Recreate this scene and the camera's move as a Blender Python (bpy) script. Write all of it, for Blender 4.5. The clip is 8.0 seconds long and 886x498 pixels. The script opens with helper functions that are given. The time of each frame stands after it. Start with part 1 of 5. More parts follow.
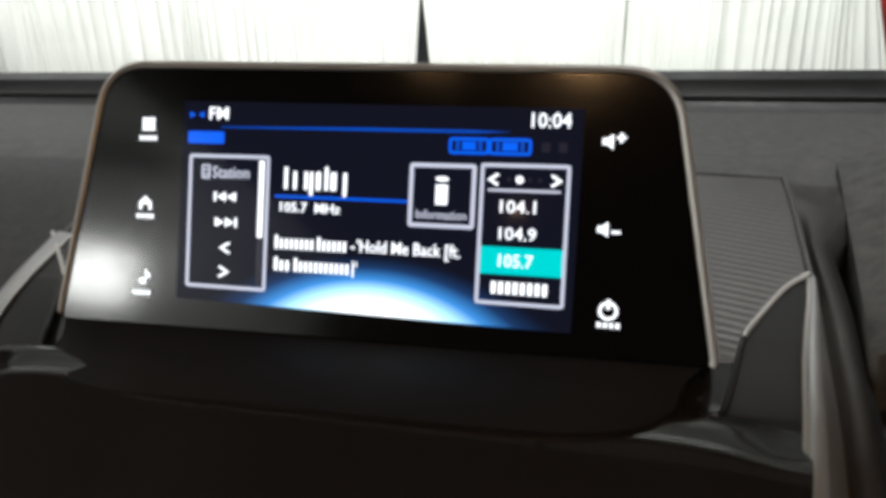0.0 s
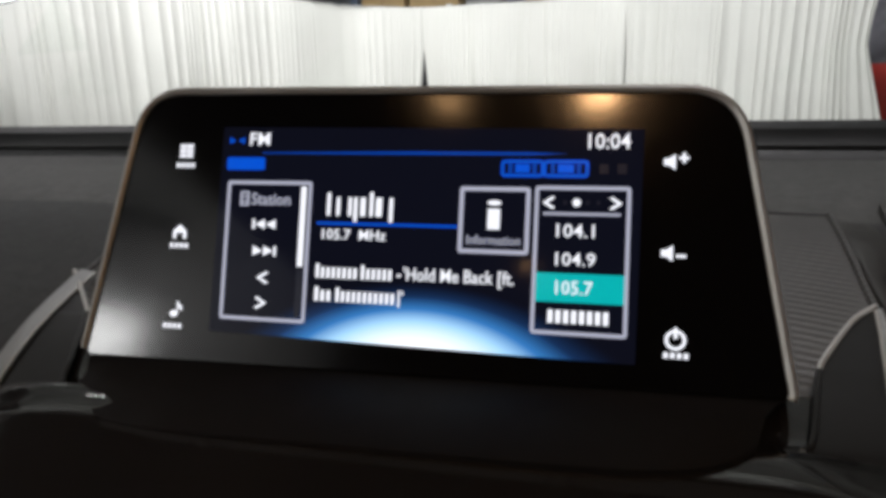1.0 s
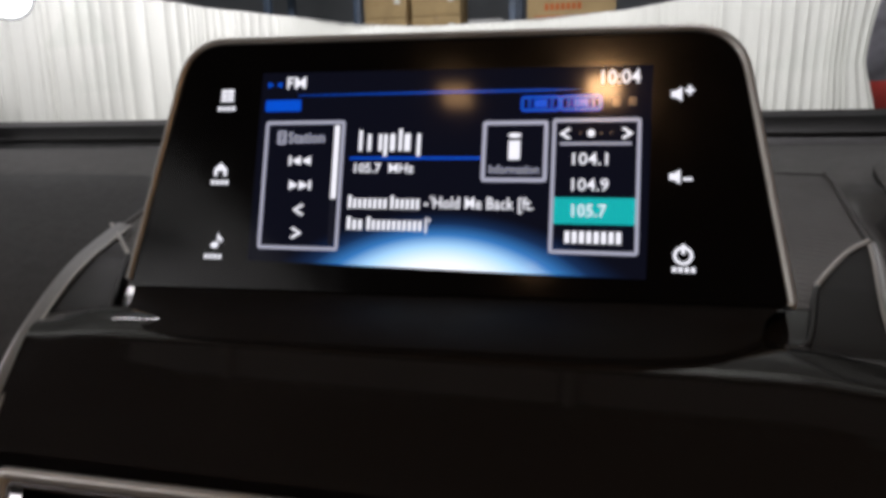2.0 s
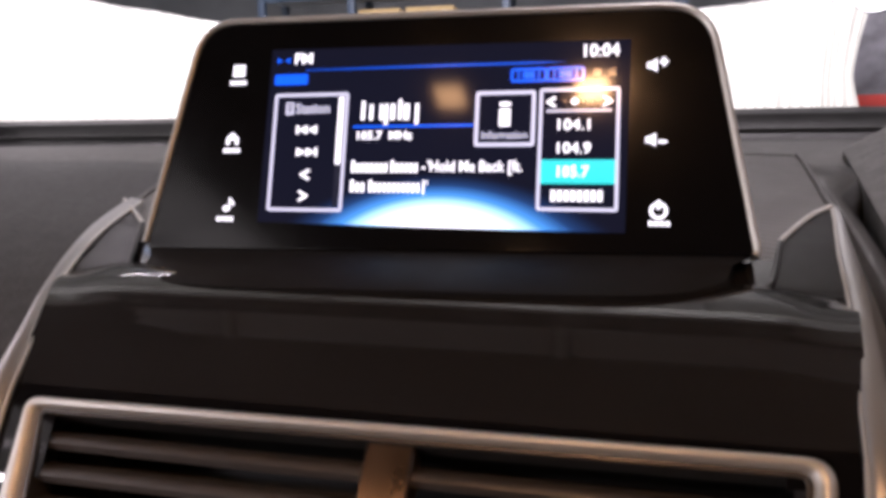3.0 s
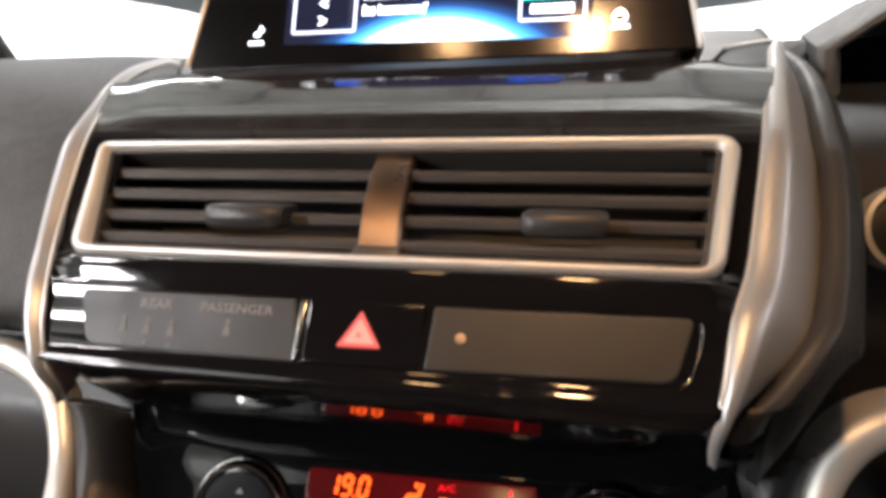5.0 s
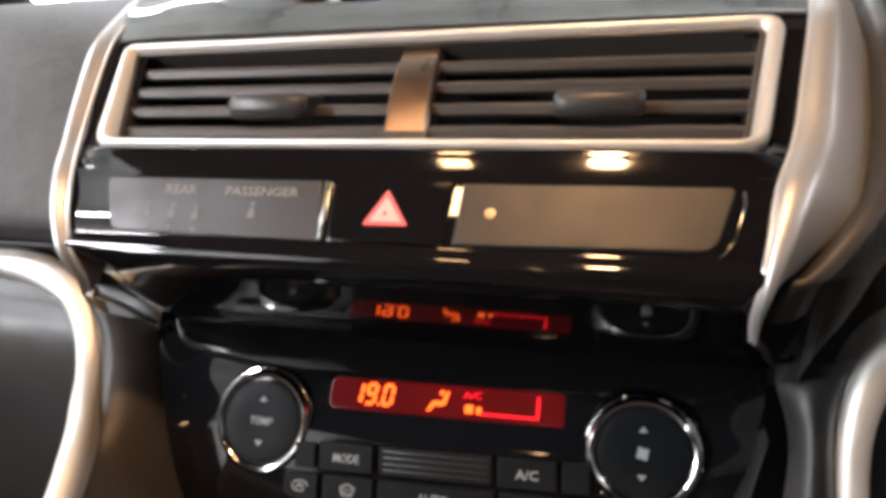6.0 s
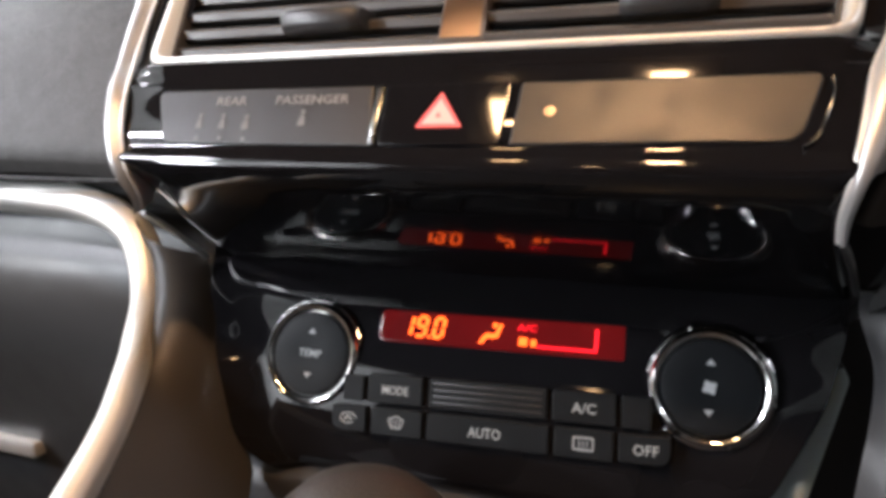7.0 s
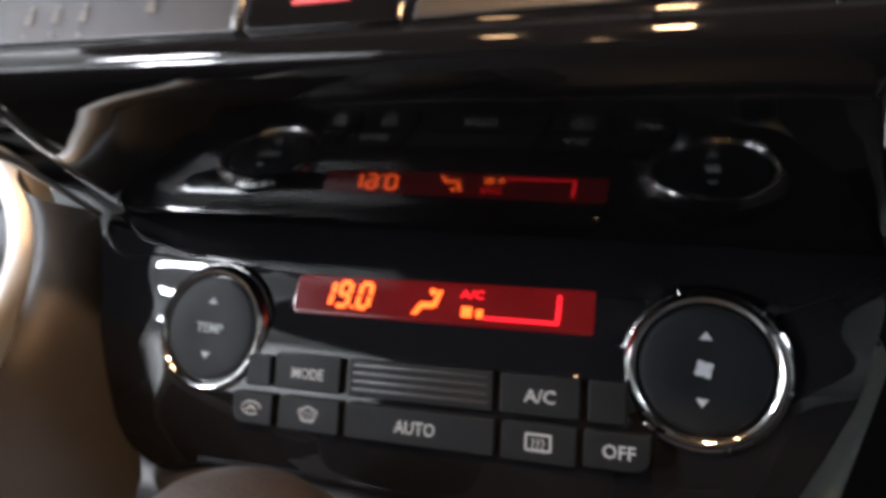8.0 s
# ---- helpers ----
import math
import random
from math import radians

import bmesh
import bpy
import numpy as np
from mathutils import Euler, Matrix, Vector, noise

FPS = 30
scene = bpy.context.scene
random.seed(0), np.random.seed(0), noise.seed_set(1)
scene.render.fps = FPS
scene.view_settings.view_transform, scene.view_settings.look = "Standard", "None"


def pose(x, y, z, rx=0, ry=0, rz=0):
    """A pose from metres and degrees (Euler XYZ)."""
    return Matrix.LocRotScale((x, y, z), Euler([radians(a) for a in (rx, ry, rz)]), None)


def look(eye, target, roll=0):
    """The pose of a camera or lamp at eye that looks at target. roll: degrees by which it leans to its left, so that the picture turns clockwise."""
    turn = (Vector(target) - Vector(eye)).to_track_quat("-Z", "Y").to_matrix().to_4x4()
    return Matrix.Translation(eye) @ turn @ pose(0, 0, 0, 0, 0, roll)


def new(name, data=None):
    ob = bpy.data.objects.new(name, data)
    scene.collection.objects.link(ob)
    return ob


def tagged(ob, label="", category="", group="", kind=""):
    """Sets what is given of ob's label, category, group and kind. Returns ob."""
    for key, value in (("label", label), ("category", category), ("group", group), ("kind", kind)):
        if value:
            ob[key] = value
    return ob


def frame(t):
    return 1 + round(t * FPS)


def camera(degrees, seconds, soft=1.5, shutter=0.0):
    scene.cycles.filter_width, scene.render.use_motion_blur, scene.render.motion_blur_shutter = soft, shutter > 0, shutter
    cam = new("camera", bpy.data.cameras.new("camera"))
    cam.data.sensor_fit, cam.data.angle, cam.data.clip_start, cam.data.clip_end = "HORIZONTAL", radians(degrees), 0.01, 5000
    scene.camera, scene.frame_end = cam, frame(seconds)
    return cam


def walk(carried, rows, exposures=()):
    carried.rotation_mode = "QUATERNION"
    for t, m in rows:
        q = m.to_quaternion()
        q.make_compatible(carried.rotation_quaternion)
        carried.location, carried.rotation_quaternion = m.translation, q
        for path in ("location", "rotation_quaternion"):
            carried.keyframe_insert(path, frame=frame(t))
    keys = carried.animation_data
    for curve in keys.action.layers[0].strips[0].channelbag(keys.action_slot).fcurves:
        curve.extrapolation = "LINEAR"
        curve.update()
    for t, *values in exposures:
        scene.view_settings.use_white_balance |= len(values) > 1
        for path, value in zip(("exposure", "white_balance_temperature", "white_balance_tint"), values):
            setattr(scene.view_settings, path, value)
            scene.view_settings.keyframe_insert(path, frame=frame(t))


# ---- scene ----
cam = camera(68.2, 8.0, soft=4.1, shutter=0.5)
PATH = [
    (0, (0.0728, -0.0245, 1.1040), (-0.3573, 1.8118, 0.4385), -1.2),
    (0.5, (0.0629, -0.0157, 1.0948), (-0.3733, 1.8524, 0.5293), -1.3),
    (1, (0.0532, -0.0209, 1.0882), (-0.3892, 1.8692, 0.6070), -1.2),
    (1.5, (0.0516, -0.0310, 1.0736), (-0.3915, 1.8660, 0.6209), -1.2),
    (1.7, (0.0484, -0.0372, 1.0679), (-0.3969, 1.8616, 0.6247), -1.2),
    (2.8, (0.0560, -0.0720, 1.0440), (-0.3950, 1.8370, 0.6540), -0.8),
    (3, (0.0541, -0.0737, 1.0418), (-0.3749, 1.8411, 0.6553), -0.9),
    (3.5, (0.0622, -0.0973, 1.0123), (-0.3561, 1.8239, 0.6458), -0.5),
    (4, (0.0688, -0.1252, 0.9944), (-0.3674, 1.7922, 0.6295), -0.4),
    (4.5, (0.0719, -0.1329, 0.9729), (-0.3607, 1.7835, 0.5985), -0.2),
    (4.7, (0.0725, -0.1360, 0.9660), (-0.3650, 1.7820, 0.5960), -0.3),
    (5.8, (0.0688, -0.1459, 0.9266), (-0.4078, 1.7586, 0.5450), -0.3),
    (6, (0.0701, -0.1416, 0.9200), (-0.4390, 1.7509, 0.5206), -0.4),
    (6.5, (0.0667, -0.1405, 0.9071), (-0.5279, 1.7259, 0.5030), -0.6),
    (7, (0.0674, -0.1384, 0.8914), (-0.5859, 1.7070, 0.4821), -0.7),
    (7.5, (0.0687, -0.1157, 0.8801), (-0.6092, 1.7218, 0.4751), -0.6),
    (8, (0.0759, -0.0825, 0.8644), (-0.6088, 1.7500, 0.4480), -0.8),
]
EXPOSURES = [(0.0, -1.95, 6400, 8), (0.5, -2.3, 6400, 10), (1.0, -2.6, 6400, 12), (1.7, -2.75, 6400, 13), (3.0, -1.45, 6500, 26), (3.5, -0.5, 6400, 24), (4.0, -0.05, 6300, 21), (4.5, -0.2, 6500, 15),
             (6.0, 0.40, 6200, 13), (6.5, 0.53, 6050, 13), (7.5, 0.52, 5950, 12), (8.0, 0.46, 5900, 12)]
walk(cam, [(t, look(eye, target, roll)) for t, eye, target, roll in PATH], EXPOSURES)

# ---------------------------------------------------------------- light
world = bpy.data.worlds.new("hall_air")
scene.world = world
world.use_nodes = True
world.node_tree.nodes["Background"].inputs[0].default_value = (0.5, 0.56, 0.6, 1)
world.node_tree.nodes["Background"].inputs[1].default_value = 0.05


def area(name, m, sx, sy, watts, colour):
    data = bpy.data.lights.new(name, "AREA")
    data.shape, data.size, data.size_y, data.energy, data.color = "RECTANGLE", sx, sy, watts, colour
    ob = new(name, data)
    ob.matrix_world = m
    return ob


WHITE, COOL, WARM = (1.0, 1.0, 0.97), (1.0, 0.96, 0.965), (1.0, 0.56, 0.25)
# unseen fill lamps added over hall, curtains and walls; flood lamp, map lamps of the car
CURTAIN_FILLS = [(-3.7, 3.7, -5.0, 5.6, 1150), (-1.9, 5.8, -2.6, 8.6, 580), (0.9, 5.2, 1.4, 7.8, 490)]
FILL_LAMPS = [(-5.0, -3.65, 420, 120), (-6.0, 1.5, 140, 100), (6.0, -0.5, 80, 60), (0.8, 1.05, 200, 260), (0.5, 7.5, 60, 420)]
# washers added out of view to raise the curtains' brightness
for cx, cy, tx, ty, watts in CURTAIN_FILLS:
    area("curtain_fill", look((cx, cy, 4.55), (tx, ty, 1.2)), 1.2, 0.4, watts, COOL)
# added pendants, unseen: down for the cabin, up for the ceiling the deck mirrors
for hx, hy, watts, up in FILL_LAMPS:
    area("hall_fill", pose(hx, hy, 4.7), 1.3, 0.5, watts, COOL)
    area("ceiling_fill", pose(hx, hy, 4.88, 180), 1.3, 0.5, up, COOL)
# two more unseen washers, added so gloss and chrome mirror brighter walls
area("wall_fill", look((-9.6, -3.0, 4.6), (-13.0, -3.0, 1.6)), 3.0, 0.4, 1000, COOL)
area("wall_fill", look((-8.0, -8.0, 4.6), (-9.8, -11.4, 2.8)), 3.0, 0.4, 1300, COOL)
area("flood_light", look((-4.0, -4.3, 1.88), (-0.1, 0.2, 1.0)), 0.60, 0.44, 125, WHITE)
area("map_light", pose(0.056, -0.26, 1.4145), 0.036, 0.046, 3.2, WARM)
area("map_light", pose(-0.130, -0.27, 1.4145), 0.036, 0.046, 0.35, WARM)
area("dome_light", pose(-0.075, -0.87, 1.412), 0.024, 0.020, 0.2, WARM)

# ---------------------------------------------------------------- materials


def shader(name):
    m = bpy.data.materials.new(name)
    m.use_nodes = True
    return m, m.node_tree.nodes, m.node_tree.links, m.node_tree.nodes["Principled BSDF"]


def noise_node(nodes, links, coords, scale, detail=4.0, rough=0.55, stretch=None):
    n = nodes.new("ShaderNodeTexNoise")
    n.inputs["Scale"].default_value, n.inputs["Detail"].default_value, n.inputs["Roughness"].default_value = scale, detail, rough
    if stretch:
        mp = nodes.new("ShaderNodeMapping")
        mp.inputs["Scale"].default_value = stretch
        links.new(coords, mp.inputs["Vector"])
        coords = mp.outputs["Vector"]
    links.new(coords, n.inputs["Vector"])
    return n.outputs["Fac"]


def spread(nodes, links, fac, low, high):
    r = nodes.new("ShaderNodeMapRange")
    r.inputs["From Min"].default_value, r.inputs["From Max"].default_value = 0.3, 0.7
    r.inputs["To Min"].default_value, r.inputs["To Max"].default_value = low, high
    links.new(fac, r.inputs["Value"])
    return r.outputs["Result"]


def surface(name, colour, rough, metal=0.0, vary=0.12, coarse=9.0, fine=900.0, bump=0.0, depth=0.0004, rough_vary=0.08, stretch=None, specular=0.5, coat=0.0):
    """A worn real surface: two scales of tint and gloss, and fine relief."""
    m, nodes, links, p = shader(name)
    coords = nodes.new("ShaderNodeTexCoord").outputs["Object"]
    big = noise_node(nodes, links, coords, coarse, 3.0)
    small = noise_node(nodes, links, coords, fine, 2.0, 0.5, stretch)
    mix = nodes.new("ShaderNodeMix")
    mix.data_type = "RGBA"
    mix.inputs["A"].default_value = (*[c * (1 - vary) for c in colour], 1)
    mix.inputs["B"].default_value = (*[min(1, c * (1 + vary)) for c in colour], 1)
    links.new(spread(nodes, links, big, 0, 1), mix.inputs["Factor"])
    links.new(mix.outputs["Result"], p.inputs["Base Color"])
    links.new(spread(nodes, links, noise_node(nodes, links, coords, coarse * 5, 5.0), max(0.02, rough - rough_vary), min(1, rough + rough_vary)), p.inputs["Roughness"])
    p.inputs["Metallic"].default_value = metal
    p.inputs["Specular IOR Level"].default_value = specular
    p.inputs["Coat Weight"].default_value = coat
    p.inputs["Coat Roughness"].default_value = 0.03
    if bump:
        b = nodes.new("ShaderNodeBump")
        b.inputs["Strength"].default_value, b.inputs["Distance"].default_value = bump, depth
        links.new(small, b.inputs["Height"])
        links.new(b.outputs["Normal"], p.inputs["Normal"])
    return m


def lit(name, colour, strength, base=(0.01, 0.01, 0.01), rough=0.15):
    m, nodes, links, p = shader(name)
    p.inputs["Base Color"].default_value = (*base, 1)
    p.inputs["Roughness"].default_value = rough
    p.inputs["Emission Color"].default_value = (*colour, 1)
    p.inputs["Emission Strength"].default_value = strength
    return m


GLOSS = surface("piano_black", (0.006, 0.0057, 0.0064), 0.05, vary=0.1, rough_vary=0.02, coarse=14, specular=0.42)
SCREEN_GLASS = surface("screen_glass", (0.006, 0.006, 0.007), 0.13, vary=0.1, rough_vary=0.015, coarse=20, specular=0.4)
SATIN = surface("satin_silver", (0.70, 0.69, 0.66), 0.45, metal=0.66, vary=0.05, fine=2600, bump=0.05, depth=0.0002, rough_vary=0.05)
RAIL_SATIN = surface("rail_satin", (0.50, 0.505, 0.51), 0.41, metal=0.7, vary=0.05, fine=2600, bump=0.05, depth=0.0002, rough_vary=0.05)
EDGE = surface("edge_metal", (0.14, 0.145, 0.14), 0.25, metal=1.0, vary=0.04, rough_vary=0.05)
CHROME = surface("chrome", (0.70, 0.69, 0.68), 0.09, metal=1.0, vary=0.03, rough_vary=0.03)
BRUSHED = surface("brushed_metal", (0.34, 0.25, 0.19), 0.30, metal=1.0, vary=0.08, fine=500, stretch=(9, 1, 1), bump=0.12, depth=0.0002)
SOFT = surface("soft_dash", (0.033, 0.034, 0.034), 0.55, vary=0.24, fine=900, bump=0.6, depth=0.0007, coarse=110)
# soft_dash in a lighter colour, standing in for curtain light on the top
DASH_TOP = surface("soft_dash_lifted", (0.09, 0.090, 0.087), 0.55, vary=0.34, fine=800, bump=0.7, depth=0.0008, coarse=110)
GLOVE = surface("glove_panel_skin", (0.052, 0.053, 0.054), 0.36, vary=0.1, fine=1300, bump=0.25, depth=0.0003)
SOFT_DARK = surface("dark_grained_plastic", (0.036, 0.033, 0.030), 0.40, specular=0.4, vary=0.12, fine=1300, bump=0.4, depth=0.0004)
MATTE = surface("matte_black", (0.014, 0.014, 0.015), 0.45, vary=0.12, fine=1500, bump=0.2, depth=0.0003)
DUCT = surface("duct_black", (0.006, 0.006, 0.006), 0.6, vary=0.1, fine=1500)
TAB = surface("tab_plastic", (0.028, 0.028, 0.029), 0.36, vary=0.1, fine=1500, bump=0.1, depth=0.0002)
SLAT = surface("slat_plastic", (0.054, 0.049, 0.046), 0.38, vary=0.1, fine=1500, bump=0.15, depth=0.0002)
SWITCH = surface("switch_plastic", (0.014, 0.0132, 0.0127), 0.42, specular=0.42, vary=0.06, fine=2200, bump=0.25, depth=0.0002, coarse=20)
BUTTON = surface("button_plastic", (0.0050, 0.0058, 0.0068), 0.5, specular=0.12, vary=0.08, fine=1800, bump=0.2, depth=0.0002)
LEATHER = surface("gear_leather", (0.032, 0.027, 0.023), 0.5, vary=0.15, fine=700, bump=0.5, depth=0.0005)
# lining set dark so the gloss panels mirror a dim roof
LINING = surface("roof_fabric", (0.035, 0.035, 0.034), 0.9, vary=0.06, fine=800, bump=0.4, depth=0.0006, coarse=5)
# pale colour brightens the roof front that the deck mirrors
VISOR = surface("visor_vinyl", (0.68, 0.68, 0.66), 0.7, vary=0.06, fine=800, bump=0.4, depth=0.0006, coarse=5)
CABIN = surface("cabin_trim", (0.03, 0.03, 0.03), 0.7, vary=0.12, fine=600, bump=0.4, depth=0.0006, coarse=4)
DARK_WALL = surface("hall_wall_dark", (0.12, 0.13, 0.14), 0.8, vary=0.2, coarse=0.6, fine=30, bump=0.2, depth=0.005)
HALL_WALL = surface("hall_wall", (0.55, 0.57, 0.55), 0.8, vary=0.2, coarse=0.6, fine=30, bump=0.2, depth=0.005)
HALL_ROOF = surface("hall_roof", (0.60, 0.62, 0.60), 0.8, vary=0.2, coarse=0.5, fine=20, bump=0.2, depth=0.005)
CONCRETE = surface("hall_floor", (0.32, 0.32, 0.31), 0.55, vary=0.15, coarse=0.8, fine=40, bump=0.2, depth=0.003)
CARD = surface("cardboard", (0.46, 0.33, 0.16), 0.85, vary=0.1, coarse=3, fine=60, bump=0.2, depth=0.002)
TAPE = surface("packing_tape", (0.40, 0.27, 0.12), 0.4, vary=0.1, coarse=5, fine=60)
STEEL_BLUE = surface("painted_steel", (0.05, 0.08, 0.13), 0.5, vary=0.15, coarse=4, fine=50)
GREY_BOX = surface("grey_plastic", (0.45, 0.46, 0.46), 0.5, vary=0.08, coarse=3, fine=60)
INK_ORANGE = surface("orange_print", (0.55, 0.13, 0.03), 0.8, coarse=5, fine=60)
PRINT_RED = surface("banner_red", (0.55, 0.05, 0.04), 0.6, coarse=2, fine=60)
PRINT_GREY = surface("banner_grey", (0.13, 0.13, 0.15), 0.6, vary=0.5, coarse=5, fine=60)
PAINT_GREY = surface("icon_grey", (0.18, 0.175, 0.17), 0.5, vary=0.1, coarse=80)
# base lifted above piano_black, standing in for ceiling grey mirrored in the deck
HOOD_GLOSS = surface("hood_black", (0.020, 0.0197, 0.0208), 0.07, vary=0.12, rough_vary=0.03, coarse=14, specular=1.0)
GLOSS_UNDER = surface("underside_black", (0.006, 0.006, 0.0065), 0.065, vary=0.12, rough_vary=0.04, coarse=14, specular=0.42)
# cool diffuse grey in place of window light reflected by the panel's edge
STRIP_SHEEN = surface("strip_sheen", (0.46, 0.58, 0.62), 0.42, vary=0.1, fine=1800, bump=0.1, depth=0.0002, rough_vary=0.05)
CHIN = surface("chin_plastic", (0.016, 0.0155, 0.016), 0.62, vary=0.1, fine=1500, bump=0.2, depth=0.0002, specular=0.12)
HORN = surface("horn_black", (0.022, 0.022, 0.023), 0.34, vary=0.12, rough_vary=0.04, coarse=14, specular=0.30)
CLOTH = surface("curtain_cloth", (0.80, 0.81, 0.77), 0.85, vary=0.05, coarse=1.2, fine=160, bump=0.3, depth=0.004, rough_vary=0.05)

LAMP_WHITE = lit("lamp_face", (1.0, 1.0, 0.97), 18.0)
LAMP_WARM = lit("map_lamp_lens", (1.0, 0.60, 0.26), 34.0)
UI_WHITE = lit("ui_white", (0.93, 0.95, 1.0), 6.6)
UI_SOFT = lit("ui_soft", (0.62, 0.64, 0.78), 4.2)
UI_DIM = lit("ui_dim", (0.25, 0.28, 0.5), 0.2)
UI_BLUE = lit("ui_blue", (0.0, 0.12, 0.95), 4.2)
UI_LINE = lit("ui_line", (0.0, 0.10, 0.75), 3.0)
UI_TEAL = lit("ui_teal", (0.0, 0.62, 0.62), 4.4)
RED_SEG = lit("red_segments", (1.0, 0.095, 0.008), 3.5)
RED_BAR = lit("red_bar", (1.0, 0.008, 0.014), 2.1)
HAZARD_RED = lit("hazard_red", (1.0, 0.10, 0.09), 0.62, (0.5, 0.08, 0.08), 0.4)
HAZARD_PALE = lit("hazard_pale", (1.0, 0.34, 0.28), 0.52, (0.5, 0.25, 0.22), 0.4)
BACKLIT = lit("backlit_mark", (0.85, 0.90, 0.90), 0.075, (0.20, 0.205, 0.205), 0.5)
BACKLIT_DIM = lit("backlit_mark_dim", (0.8, 0.85, 0.83), 0.07, (0.20, 0.21, 0.21), 0.5)
SEAT_MARK = surface("seat_mark_grey", (0.10, 0.10, 0.096), 0.5, vary=0.15, coarse=60)


def red_lens():
    """The lit red window of the climate display, a little brighter to its middle."""
    m, nodes, links, p = shader("red_lens")
    p.inputs["Base Color"].default_value = (0.02, 0.003, 0.003, 1)
    p.inputs["Roughness"].default_value = 0.12
    p.inputs["Emission Color"].default_value = (0.55, 0.012, 0.014, 1)
    coords = nodes.new("ShaderNodeTexCoord").outputs["Object"]
    links.new(spread(nodes, links, noise_node(nodes, links, coords, 40, 2.0), 0.12, 0.19), p.inputs["Emission Strength"])
    return m


SCREEN_LEAN = radians(17.7)


def lcd():
    """What the lit panel shows: near black, with a blue-white glow over a horizon at its foot."""
    m, nodes, links, p = shader("lcd_picture")
    p.inputs["Base Color"].default_value = (0.006, 0.006, 0.008, 1)
    p.inputs["Roughness"].default_value = 0.08
    p.inputs["Specular IOR Level"].default_value = 0.2
    coords = nodes.new("ShaderNodeTexCoord").outputs["Object"]

    def dot(vec, minus):
        d = nodes.new("ShaderNodeVectorMath")
        d.operation = "DOT_PRODUCT"
        d.inputs[1].default_value = vec
        links.new(coords, d.inputs[0])
        s = nodes.new("ShaderNodeMath")
        s.operation = "SUBTRACT"
        s.inputs[1].default_value = minus
        links.new(d.outputs["Value"], s.inputs[0])
        return s.outputs[0]

    def calc(op, a, b):
        n = nodes.new("ShaderNodeMath")
        n.operation = op
        for k, v in ((0, a), (1, b)):
            if isinstance(v, (int, float)):
                n.inputs[k].default_value = v
            else:
                links.new(v, n.inputs[k])
        return n.outputs[0]

    su, cu = math.sin(SCREEN_LEAN), math.cos(SCREEN_LEAN)
    u = dot((1, 0, 0), -0.007)
    v = dot((0, su, cu), 0.2018 * su + 1.033 * cu - 0.136)
    r = calc("SQRT", calc("ADD", calc("MULTIPLY", u, u), calc("MULTIPLY", v, v)), 0)
    fall = nodes.new("ShaderNodeMapRange")
    fall.interpolation_type = "SMOOTHSTEP"
    fall.inputs["From Min"].default_value, fall.inputs["From Max"].default_value = 0.1225, 0.0970
    links.new(r, fall.inputs["Value"])
    side = calc("POWER", 2.718, calc("MULTIPLY", calc("MULTIPLY", u, u), -290.0))
    glow = calc("MULTIPLY", fall.outputs["Result"], side)
    ramp = nodes.new("ShaderNodeValToRGB")
    e = ramp.color_ramp.elements
    e[0].position, e[0].color = 0.0, (0.0025, 0.003, 0.007, 1)
    e[1].position, e[1].color = 1.0, (0.95, 0.98, 1.0, 1)
    for pos, col in ((0.12, (0.006, 0.022, 0.07, 1)), (0.35, (0.03, 0.16, 0.42, 1)), (0.62, (0.35, 0.62, 0.86, 1))):
        e.new(pos).color = col
    links.new(glow, ramp.inputs["Fac"])
    links.new(ramp.outputs["Color"], p.inputs["Emission Color"])
    p.inputs["Emission Strength"].default_value = 7.8
    return m


def ribbed():
    """Dark plastic hood with fine raised lines across it."""
    # base raised like the dash top's, for the curtain light on it
    m = surface("ribbed_plastic", (0.105, 0.105, 0.104), 0.42, vary=0.08, fine=900)
    nodes, links, p = m.node_tree.nodes, m.node_tree.links, m.node_tree.nodes["Principled BSDF"]
    coords = nodes.new("ShaderNodeTexCoord").outputs["Object"]
    mp = nodes.new("ShaderNodeMapping")
    mp.inputs["Rotation"].default_value = (0, 0, radians(12))
    links.new(coords, mp.inputs["Vector"])
    w = nodes.new("ShaderNodeTexWave")
    w.bands_direction = "Y"
    w.inputs["Scale"].default_value, w.inputs["Distortion"].default_value, w.inputs["Detail"].default_value = 70.0, 0.6, 1.0
    links.new(mp.outputs["Vector"], w.inputs["Vector"])
    b = nodes.new("ShaderNodeBump")
    b.inputs["Strength"].default_value, b.inputs["Distance"].default_value = 0.35, 0.0008
    links.new(w.outputs["Fac"], b.inputs["Height"])
    links.new(b.outputs["Normal"], p.inputs["Normal"])
    return m


